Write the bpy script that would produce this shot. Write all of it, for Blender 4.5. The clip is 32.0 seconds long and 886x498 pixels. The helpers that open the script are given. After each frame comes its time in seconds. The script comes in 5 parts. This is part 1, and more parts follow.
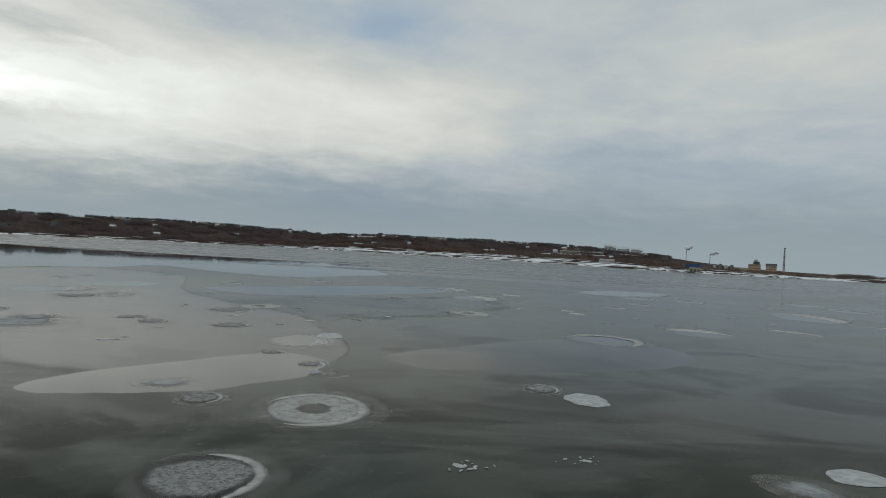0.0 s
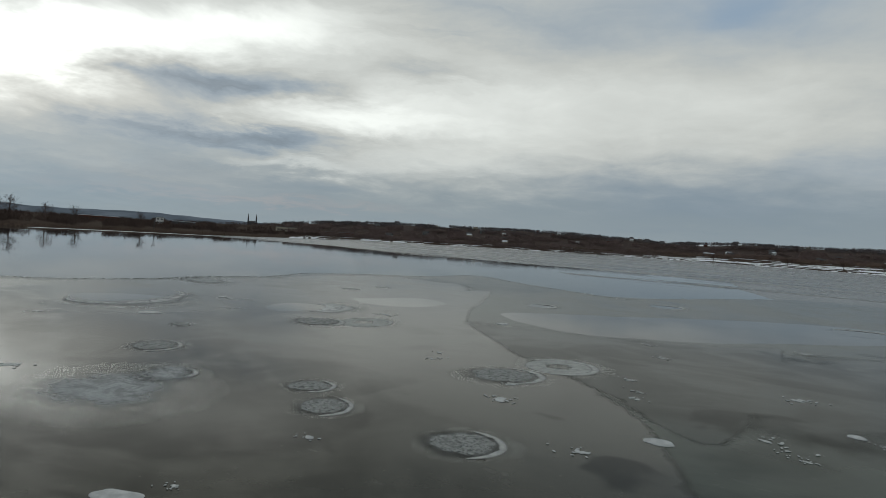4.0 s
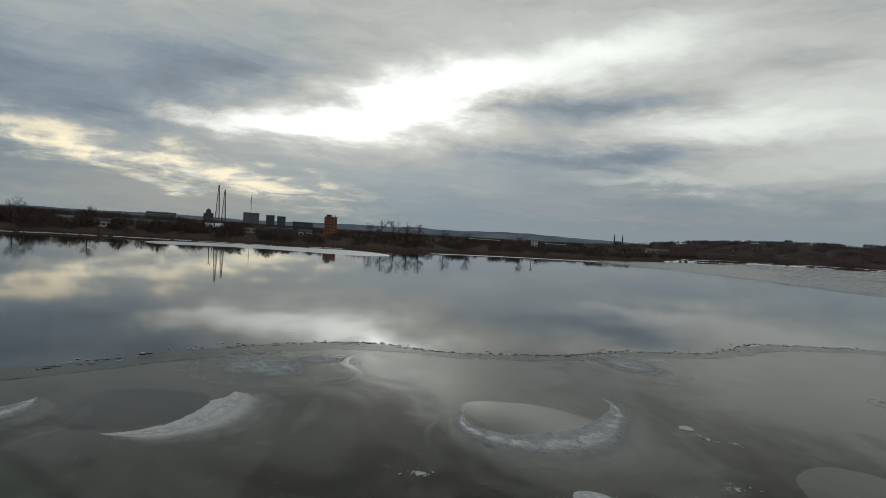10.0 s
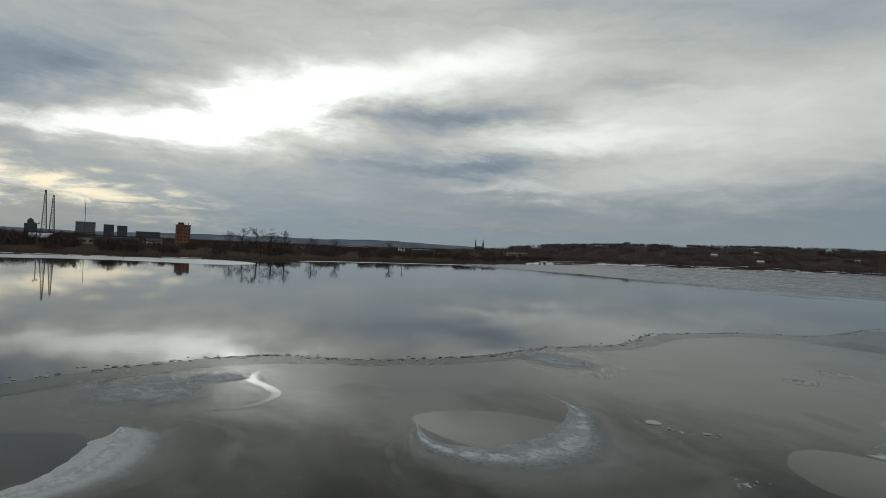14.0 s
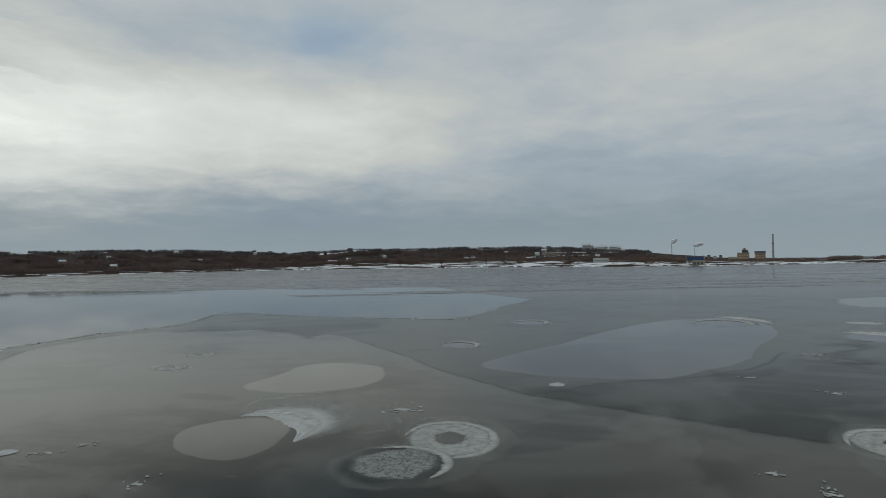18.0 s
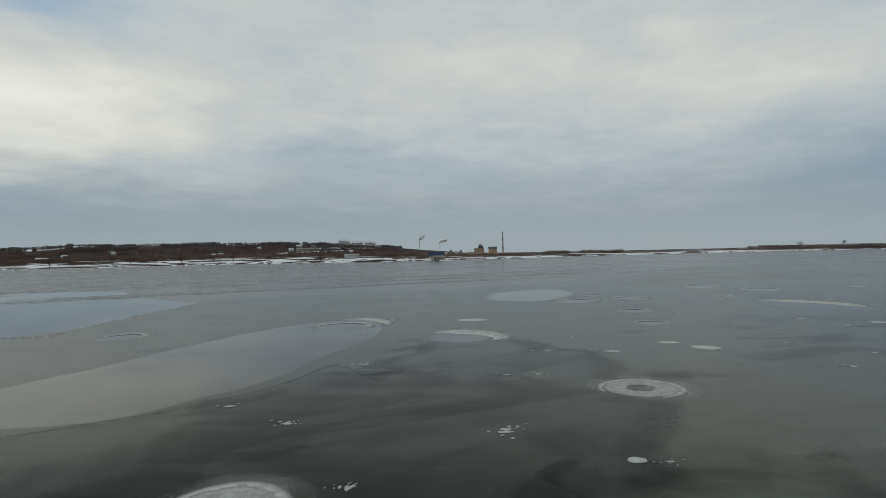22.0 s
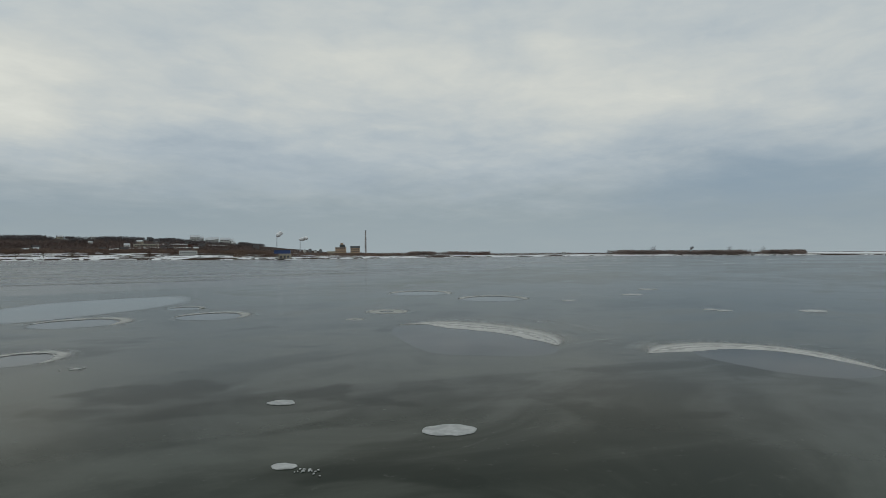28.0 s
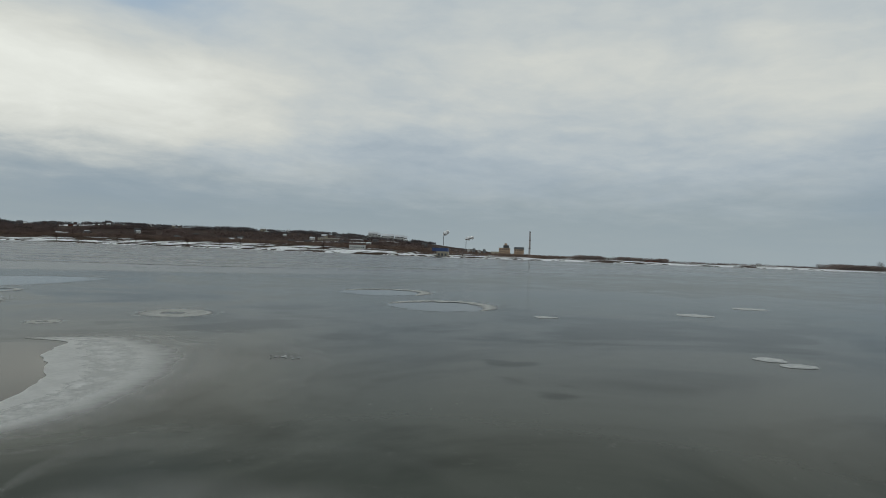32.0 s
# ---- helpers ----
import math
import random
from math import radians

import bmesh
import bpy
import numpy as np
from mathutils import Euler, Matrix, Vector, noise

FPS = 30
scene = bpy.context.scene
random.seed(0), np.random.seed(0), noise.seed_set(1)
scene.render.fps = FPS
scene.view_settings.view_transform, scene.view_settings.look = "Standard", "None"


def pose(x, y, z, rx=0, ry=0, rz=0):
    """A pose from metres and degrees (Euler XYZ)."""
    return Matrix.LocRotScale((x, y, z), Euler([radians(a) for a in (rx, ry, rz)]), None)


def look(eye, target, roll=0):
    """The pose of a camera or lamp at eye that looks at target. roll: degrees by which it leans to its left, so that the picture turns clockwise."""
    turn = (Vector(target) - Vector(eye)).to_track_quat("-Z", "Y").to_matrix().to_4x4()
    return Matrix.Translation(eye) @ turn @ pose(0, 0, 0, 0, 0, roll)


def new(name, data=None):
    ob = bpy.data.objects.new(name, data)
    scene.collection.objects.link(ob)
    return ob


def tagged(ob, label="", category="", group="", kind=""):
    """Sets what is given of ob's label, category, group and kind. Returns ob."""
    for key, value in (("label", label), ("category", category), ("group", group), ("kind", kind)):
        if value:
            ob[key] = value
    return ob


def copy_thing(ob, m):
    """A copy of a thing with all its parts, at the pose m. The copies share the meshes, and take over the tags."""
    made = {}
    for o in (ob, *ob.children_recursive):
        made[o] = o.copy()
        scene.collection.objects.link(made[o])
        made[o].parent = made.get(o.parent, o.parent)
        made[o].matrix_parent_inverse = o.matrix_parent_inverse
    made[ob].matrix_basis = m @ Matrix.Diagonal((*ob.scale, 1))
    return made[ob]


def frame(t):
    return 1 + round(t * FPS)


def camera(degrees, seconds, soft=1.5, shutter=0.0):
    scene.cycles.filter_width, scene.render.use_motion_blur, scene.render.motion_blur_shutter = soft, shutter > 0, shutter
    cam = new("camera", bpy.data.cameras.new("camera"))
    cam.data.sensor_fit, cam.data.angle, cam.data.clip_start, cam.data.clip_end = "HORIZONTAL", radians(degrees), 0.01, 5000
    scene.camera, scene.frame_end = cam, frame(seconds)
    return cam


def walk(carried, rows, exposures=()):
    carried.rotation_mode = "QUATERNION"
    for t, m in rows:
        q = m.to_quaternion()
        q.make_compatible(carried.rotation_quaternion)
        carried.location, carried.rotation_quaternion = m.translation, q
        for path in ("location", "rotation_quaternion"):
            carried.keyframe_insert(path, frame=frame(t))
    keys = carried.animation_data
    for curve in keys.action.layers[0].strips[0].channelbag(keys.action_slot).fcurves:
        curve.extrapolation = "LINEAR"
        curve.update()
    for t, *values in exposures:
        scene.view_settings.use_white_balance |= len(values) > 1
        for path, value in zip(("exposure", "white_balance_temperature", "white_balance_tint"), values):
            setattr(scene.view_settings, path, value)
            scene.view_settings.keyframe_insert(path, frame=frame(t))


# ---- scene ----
cam = camera(74.25, 32.0, soft=0.75)
# seconds, place of the camera, yaw to the left of north, pitch, roll
PATH = [
    (0, -0.01, -0.01, 9.39, 1.00, 0.27, 3.34),
    (0.5, -0.18, 5.90, 9.29, 3.43, 0.14, 3.21),
    (1, -0.82, 11.74, 9.20, 6.54, -0.02, 3.29),
    (1.5, -1.67, 17.39, 9.15, 9.98, -0.18, 3.38),
    (2, -2.73, 22.77, 9.12, 13.36, -0.29, 3.41),
    (2.5, -4.39, 27.68, 9.10, 16.64, -0.31, 3.51),
    (3, -5.93, 32.29, 9.22, 22.42, -0.53, 3.60),
    (3.5, -7.92, 36.40, 9.34, 28.13, -0.80, 3.62),
    (4, -10.27, 40.32, 9.45, 33.49, -0.97, 3.89),
    (4.5, -12.88, 43.68, 9.58, 38.07, -1.19, 3.47),
    (6.5, -16.69, 49.51, 13.23, 53.77, -1.57, 3.92),
    (7, -20.85, 51.36, 13.25, 55.05, -1.43, 4.03),
    (7.5, -25.13, 52.89, 13.18, 55.25, -1.24, 3.95),
    (8, -29.12, 53.83, 13.19, 55.43, -1.14, 3.86),
    (8.5, -32.88, 54.23, 13.22, 55.68, -0.95, 3.91),
    (9, -36.50, 54.32, 13.43, 56.59, -0.92, 3.92),
    (9.5, -39.88, 54.11, 13.55, 61.20, -1.06, 3.80),
    (10, -42.16, 53.84, 13.46, 67.91, -1.47, 3.61),
    (10.5, -43.22, 53.64, 13.14, 73.50, -1.70, 3.35),
    (11, -43.62, 53.27, 12.72, 76.79, -1.80, 3.08),
    (11.5, -43.73, 52.75, 12.27, 80.91, -1.90, 2.94),
    (12, -43.95, 52.13, 11.93, 84.02, -2.00, 3.02),
    (12.5, -45.06, 51.56, 11.67, 77.79, -1.55, 2.99),
    (13, -46.84, 51.03, 11.49, 63.12, -0.55, 3.16),
    (13.5, -48.64, 51.13, 11.60, 58.38, -0.25, 2.79),
    (15.5, -56.43, 53.46, 11.39, 33.81, 1.16, 1.68),
    (16, -56.96, 53.64, 11.11, 25.64, 1.41, 0.95),
    (16.5, -56.77, 53.72, 10.75, 15.45, 1.63, 0.08),
    (17, -56.04, 54.09, 10.40, 5.66, 1.48, -0.29),
    (17.5, -54.85, 54.32, 10.11, -0.89, 1.42, -0.72),
    (18, -53.40, 54.48, 10.03, -3.37, 1.32, -0.85),
    (18.5, -51.61, 54.91, 10.04, -5.14, 1.23, -0.95),
    (19, -49.56, 55.04, 10.07, -10.69, 1.09, -1.22),
    (19.5, -47.31, 55.19, 10.18, -18.99, 0.85, -1.66),
    (20, -44.41, 55.74, 10.23, -23.26, 0.67, -1.76),
    (20.5, -41.15, 56.12, 10.32, -24.64, 0.57, -1.54),
    (21, -37.72, 56.55, 10.39, -25.60, 0.57, -1.53),
    (21.5, -33.70, 57.33, 10.43, -26.02, 0.50, -1.49),
    (22, -29.52, 58.30, 10.44, -26.07, 0.45, -1.27),
    (22.5, -24.98, 59.59, 10.41, -26.14, 0.44, -1.13),
    (23, -20.07, 61.39, 10.37, -26.22, 0.41, -0.90),
    (23.5, -14.57, 64.00, 10.17, -29.58, 0.36, -1.01),
    (24, -9.17, 66.36, 9.78, -34.65, 0.32, -0.97),
    (24.5, -3.40, 68.59, 9.35, -36.89, 0.26, -1.03),
    (25, 2.57, 70.84, 9.04, -37.94, 0.30, -0.83),
    (25.5, 8.72, 72.79, 8.74, -38.39, 0.30, -0.79),
    (27.5, 35.46, 82.10, 7.46, -37.25, 0.41, -0.39),
    (28, 42.32, 84.58, 6.99, -37.01, 0.45, -0.29),
    (28.5, 48.81, 86.92, 6.62, -36.81, 0.52, -0.20),
    (29, 55.36, 88.79, 6.46, -36.99, 0.60, 0.03),
    (29.5, 61.40, 90.62, 6.28, -36.44, 0.67, 0.35),
    (30, 66.80, 92.23, 6.10, -31.90, 0.63, 0.85),
    (30.5, 71.75, 93.71, 5.87, -25.77, 0.62, 1.24),
    (31, 76.16, 95.40, 5.62, -22.85, 0.56, 1.75),
    (31.5, 79.98, 96.43, 5.40, -21.19, 0.53, 1.89),
    (32, 83.45, 97.76, 5.18, -19.51, 0.44, 2.19),
]


def flight(x, y, z, yaw, pitch, roll):
    a, b = radians(yaw), radians(pitch)
    ahead = Vector((-math.sin(a) * math.cos(b), math.cos(a) * math.cos(b), math.sin(b)))
    eye = Vector((x, y, z))
    return look(eye, eye + 2 * ahead, roll)


# seconds, stops, kelvin, tint
EXPOSURES = [(0, -0.12, 6380, 10), (3, -0.2, 6330, 10), (4.5, -0.36, 6300, 10), (6.5, -0.49, 6300, 10), (12.5, -0.50, 6380, 10), (13.5, -0.48, 6330, 10),
             (15.5, -0.50, 6280, 10), (17, -0.36, 6280, 10), (18.5, -0.2, 6330, 10), (20, -0.08, 6450, 10), (23, -0.03, 6500, 10), (32, -0.03, 6470, 10)]
walk(cam, [(t, flight(*row)) for t, *row in PATH], EXPOSURES)

# ---------------------------------------------------------------- light
SUN_AZ, SUN_EL = 71.0, 11.5
sun_data = bpy.data.lights.new("sun", "SUN")
sun_data.energy, sun_data.angle, sun_data.color = 0.02, radians(60), (1.0, 0.93, 0.82)
sun = new("sun", sun_data)
sa, se = radians(SUN_AZ), radians(SUN_EL)
sun_way = Vector((-math.sin(sa) * math.cos(se), math.cos(sa) * math.cos(se), math.sin(se)))
sun.matrix_world = look(sun_way * 100, (0, 0, 0))


class Nodes:
    """Short forms for building a node tree."""

    def __init__(self, tree):
        self.tree = tree
        tree.nodes.clear()

    def add(self, kind, **settings):
        node = self.tree.nodes.new(kind)
        for key, value in settings.items():
            if key in node.inputs:
                self.put(node.inputs[key], value)
        return node

    def put(self, socket, value):
        if isinstance(value, bpy.types.NodeSocket):
            self.tree.links.new(value, socket)
        else:
            socket.default_value = value

    def math(self, op, a, b=0.0, c=0.0, clamp=False):
        node = self.tree.nodes.new("ShaderNodeMath")
        node.operation, node.use_clamp = op, clamp
        for socket, value in zip(node.inputs, (a, b, c)):
            self.put(socket, value)
        return node.outputs[0]

    def mix(self, fac, a, b):
        node = self.tree.nodes.new("ShaderNodeMix")
        node.data_type = "RGBA"
        for socket, value in ((node.inputs[0], fac), (node.inputs[6], a), (node.inputs[7], b)):
            if isinstance(value, tuple) and len(value) == 3:
                value = (*value, 1)
            self.put(socket, value)
        return node.outputs[2]

    def ramp(self, value, low, high, a=0.0, b=1.0):
        node = self.tree.nodes.new("ShaderNodeMapRange")
        node.interpolation_type = "SMOOTHSTEP"
        for socket, v in zip(node.inputs, (value, low, high, a, b)):
            self.put(socket, v)
        return node.outputs[0]

    def noise(self, vector, scale, detail=4.0, rough=0.55, warp=0.0):
        node = self.tree.nodes.new("ShaderNodeTexNoise")
        self.put(node.inputs["Vector"], vector)
        for key, v in (("Scale", scale), ("Detail", detail), ("Roughness", rough), ("Distortion", warp)):
            node.inputs[key].default_value = v
        return node.outputs["Fac"]

    def scaled(self, vector, x, y, z):
        node = self.tree.nodes.new("ShaderNodeMapping")
        self.put(node.inputs["Vector"], vector)
        node.inputs["Scale"].default_value = (x, y, z)
        return node.outputs[0]


# ---------------------------------------------------------------- sky
world = bpy.data.worlds.new("winter_sky")
scene.world = world
world.use_nodes = True
W = Nodes(world.node_tree)
way = W.add("ShaderNodeTexCoord").outputs["Generated"]
xyz = W.add("ShaderNodeSeparateXYZ", Vector=way).outputs
elev = W.math("MULTIPLY", W.math("ARCSINE", xyz[2]), 57.2958)
azim = W.math("MULTIPLY", W.math("ARCTAN2", W.math("MULTIPLY", xyz[0], -1.0), xyz[1]), 57.2958)

clear = W.add("ShaderNodeTexSky").outputs[0]
sky_node = clear.node
sky_node.sky_type, sky_node.sun_disc = "NISHITA", False
sky_node.sun_elevation, sky_node.sun_rotation = se, -sa
sky_node.altitude, sky_node.air_density, sky_node.dust_density = 20, 1.3, 1.0
clear = W.mix(0.0, clear, clear)
blue_node = W.tree.nodes.new("ShaderNodeVectorMath")
blue_node.operation = "SCALE"
W.put(blue_node.inputs[0], clear)
blue_node.inputs["Scale"].default_value = 0.11
blue = blue_node.outputs[0]

# the cloud deck lies flat overhead: far parts of it crowd together over the horizon
low = W.math("ADD", W.math("MAXIMUM", xyz[2], 0.0), 0.16)
deck = W.add("ShaderNodeCombineXYZ", X=W.math("DIVIDE", xyz[0], low), Y=W.math("DIVIDE", xyz[1], low), Z=0.0).outputs[0]
big = W.noise(deck, 0.55, 3, 0.5, 0.4)
mid = W.noise(W.scaled(deck, 1.0, 1.0, 1.0), 1.7, 5, 0.55, 0.3)
fine = W.noise(deck, 5.0, 6, 0.6, 0.5)
# soft wandering of the cloud outlines
wob_a = W.math("MULTIPLY", W.math("SUBTRACT", W.noise(deck, 1.6, 5, 0.6, 0.2), 0.5), 22.0)
wob_e = W.math("MULTIPLY", W.math("SUBTRACT", W.noise(W.scaled(deck, 1, 1, 1), 2.3, 5, 0.6, 0.3), 0.5), 5.0)
az_w, el_w = W.math("ADD", azim, wob_a), W.math("ADD", elev, wob_e)


def lobe(a0, e0, wide, high, amount, lean=0.0):
    """A soft-edged cloud or gap round a bearing and a height, both in degrees."""
    da = W.math("SUBTRACT", az_w, a0)
    de = W.math("SUBTRACT", W.math("SUBTRACT", el_w, e0), W.math("MULTIPLY", da, lean))
    qa, qe = W.math("DIVIDE", da, wide), W.math("DIVIDE", de, high)
    s = W.math("ADD", W.math("MULTIPLY", qa, qa), W.math("MULTIPLY", qe, qe))
    return W.math("MULTIPLY", W.math("EXPONENT", W.math("MULTIPLY", s, -1.0)), amount)


def total(*parts):
    out = parts[0]
    for p in parts[1:]:
        out = W.math("ADD", out, p)
    return out


calm = W.ramp(elev, 0.0, 13.0, W.ramp(azim, 20.0, 50.0, 0.35, 0.8), 1.0)
streak = W.noise(W.scaled(W.add("ShaderNodeCombineXYZ", X=azim, Y=el_w, Z=0.0).outputs[0], 0.09, 0.62, 1.0), 1.0, 5, 0.6, 0.5)
tone = total(
    W.math("MULTIPLY", W.math("SUBTRACT", big, 0.5), 0.20),
    W.math("MULTIPLY", W.math("SUBTRACT", mid, 0.5), 0.26),
    W.math("MULTIPLY", W.math("SUBTRACT", fine, 0.5), 0.10),
    W.math("MULTIPLY", W.math("SUBTRACT", streak, 0.5), W.ramp(azim, 15.0, 45.0, 0.08, 0.30)),
)
glow = total(
    lobe(69.5, 13.4, 6.5, 2.3, 1.9, -0.25),
    lobe(70.0, 12.0, 17.0, 5.0, 0.30, -0.15),
    lobe(71.5, 12.4, 4.0, 1.4, 2.2, -0.25),
    lobe(76.5, 10.3, 7.5, 1.4, 1.7, -0.12),
    lobe(86.0, 9.0, 6.0, 0.8, 0.7, 0.0),
    lobe(55.0, 17.2, 11.0, 1.9, 0.55, -0.2),
    lobe(88.5, 4.0, 7.0, 1.1, 0.45, 0.13),
    lobe(101.0, 5.8, 6.5, 1.0, 0.40, 0.13),
    lobe(43.0, 10.9, 10.0, 1.3, 0.36, 0.0),
    lobe(48.0, 6.0, 5.0, 0.7, 0.26, -0.05),
    lobe(33.0, 7.2, 11.0, 3.0, 0.14, 0.0),
    lobe(39.0, 13.0, 14.0, 6.0, 0.33, 0.0),
    lobe(14.0, 12.5, 17.0, 4.8, 0.24, 0.0),
    lobe(-42.0, 15.5, 20.0, 5.0, 0.08, 0.0),
    lobe(65.0, 20.0, 40.0, 14.0, 0.10, 0.0),
)
shade = total(
    lobe(54.5, 12.6, 11.5, 2.1, 0.52, -0.10),
    lobe(89.0, 13.4, 9.0, 2.6, 0.27, -0.15),
    lobe(110.0, 10.8, 11.0, 2.4, 0.17, 0.0),
    lobe(54.0, 8.3, 13.0, 1.2, 0.36, -0.03),
    lobe(98.0, 8.2, 10.0, 1.2, 0.15, 0.05),
    lobe(120.0, 6.0, 11.0, 6.0, 0.20, 0.0),
    lobe(80.0, 6.4, 9.0, 0.8, 0.08, 0.0),
    lobe(36.0, 15.7, 6.0, 1.2, 0.20, 0.0),
    lobe(26.0, 20.0, 14.0, 3.0, 0.10, 0.0),
    lobe(-15.0, 9.3, 12.0, 2.2, 0.07, 0.0),
    lobe(-32.0, 8.0, 26.0, 3.0, 0.05, 0.0),
)
cover = W.math("ADD", 0.55, W.math("SUBTRACT", W.math("ADD", W.math("MULTIPLY", tone, calm), glow), shade))
grey = W.add("ShaderNodeCombineColor", Red=W.math("MULTIPLY", cover, W.ramp(cover, 0.38, 0.70, 0.835, 0.975)), Green=W.math("MULTIPLY", cover, 1.0), Blue=W.math("MULTIPLY", cover, W.ramp(cover, 0.38, 0.70, 1.13, 0.93))).outputs[0]
# the thin blue-grey air under the deck
under = W.ramp(el_w, 9.5, 2.5)
low_air = W.mix(W.ramp(elev, 0.0, 7.0), (0.292, 0.355, 0.383), (0.244, 0.311, 0.348))
pink = lobe(54.0, 2.6, 14.0, 0.45, 0.5, 0.0)
low_air = W.mix(pink, low_air, (0.50, 0.42, 0.39))
gap = W.math("MINIMUM", total(lobe(-67.0, 6.5, 13.0, 3.5, 0.75), lobe(-10.0, 4.0, 14.0, 2.5, 0.12), lobe(12.0, 5.2, 13.0, 2.6, 0.50), lobe(117.0, 7.0, 13.0, 6.0, 0.85), lobe(56.0, 4.2, 12.0, 1.4, 0.25), lobe(33.0, 15.0, 8.0, 6.0, 0.0)), 1.0)
hole = W.math("MINIMUM", lobe(7.5, 21.0, 6.5, 2.4, 0.9), 1.0)
low_air = W.mix(lobe(70.0, 4.8, 18.0, 4.5, 0.75), low_air, (0.345, 0.455, 0.525))
low_air = W.mix(lobe(94.0, 1.6, 15.0, 1.9, 0.75), low_air, (0.52, 0.51, 0.44))
open_to_sun = W.math("SUBTRACT", 0.82, W.math("MINIMUM", glow, 0.8))
sky = W.mix(W.math("MULTIPLY", under, open_to_sun), grey, low_air)
streaky = W.ramp(W.noise(W.scaled(deck, 1.0, 1.0, 1.0), 3.2, 5, 0.6, 0.6), 0.40, 0.58, 0.12, 1.0)
warm = W.math("MULTIPLY", total(lobe(88.0, 4.0, 8.0, 1.15, 1.1, 0.13), lobe(101.0, 5.9, 7.5, 1.1, 1.0, 0.13)), streaky)
veil_warm = lobe(73.0, 10.0, 14.0, 4.0, 0.30, -0.1)
sky = W.mix(gap, sky, W.mix(0.92, blue, (0.205, 0.290, 0.385)))
sky = W.mix(hole, sky, W.mix(0.9, blue, (0.34, 0.45, 0.57)))
sky = W.mix(W.math("MINIMUM", warm, 1.0), sky, (1.42, 1.26, 0.90))
sky = W.mix(veil_warm, sky, (1.05, 0.99, 0.86))
background = W.add("ShaderNodeBackground", Color=sky, Strength=1.0)
out = W.add("ShaderNodeOutputWorld")
W.put(out.inputs["Surface"], background.outputs[0])


# ---------------------------------------------------------------- materials
def material(name):
    m = bpy.data.materials.new(name)
    m.use_nodes = True
    return m, Nodes(m.node_tree)


def finish(n, color, rough, metal=0.0, bump=None, bump_depth=0.02, ior=1.45, alpha=None, gloss=0.5):
    p = n.add("ShaderNodeBsdfPrincipled", Roughness=rough, Metallic=metal, IOR=ior)
    n.put(p.inputs["Specular IOR Level"], gloss)
    n.put(p.inputs["Base Color"], (*color, 1) if isinstance(color, tuple) else color)
    if bump is not None:
        b = n.add("ShaderNodeBump", Strength=1.0, Distance=bump_depth, Height=bump)
        n.put(p.inputs["Normal"], b.outputs[0])
    if alpha is not None:
        n.put(p.inputs["Alpha"], alpha)
    n.put(n.add("ShaderNodeOutputMaterial").inputs["Surface"], p.outputs[0])
    return p


def place(n):
    return n.add("ShaderNodeNewGeometry").outputs["Position"]


def plain(name, color, rough=0.8, scale=0.3, vary=0.35, metal=0.0, depth=0.0):
    """A painted, stony or wooden surface with stains at two scales."""
    m, n = material(name)
    p = place(n)
    a, b = n.noise(p, scale, 4), n.noise(p, scale * 9, 5)
    f = n.math("ADD", n.math("MULTIPLY", a, 0.65), n.math("MULTIPLY", b, 0.35))
    dark = tuple(c * (1 - vary) for c in color)
    light = tuple(min(1, c * (1 + vary)) for c in color)
    finish(n, n.mix(n.ramp(f, 0.3, 0.7), dark, light), rough, metal, b if depth else None, depth, 1.45, None, 0.5 if rough < 0.7 else 0.08)
    return m


def slick_material(name="slick_ice", dark=(0.018, 0.022, 0.021), light=(0.034, 0.037, 0.034), gloss0=0.22, gloss1=0.32, sheen=(0.98, 1.0, 0.93, 1)):
    m, n = material(name)
    p = place(n)
    c = n.noise(p, 0.2, 4)
    shine = finish(n, n.mix(n.ramp(c, 0.3, 0.7), dark, light), 0.06, 0.0, n.noise(p, 0.9, 3), 0.002, 1.33, None, n.ramp(n.noise(p, 0.07, 4, 0.5, 0.6), 0.35, 0.65, gloss0, gloss1))
    shine.inputs["Specular Tint"].default_value = sheen
    return m


def uv(n):
    return n.add("ShaderNodeSeparateXYZ", Vector=n.add("ShaderNodeTexCoord").outputs["UV"]).outputs


def water_material():
    m, n = material("open_water")
    p = place(n)
    ripple = n.noise(n.scaled(p, 0.5, 1.0, 1.0), 1.6, 3, 0.5)
    swell = n.noise(p, 0.035, 3)
    h = n.math("MULTIPLY", ripple, n.ramp(swell, 0.45, 0.7, 0.15, 1.0))
    finish(n, (0.016, 0.022, 0.022), 0.03, 0.0, h, 0.006, 1.33)
    return m


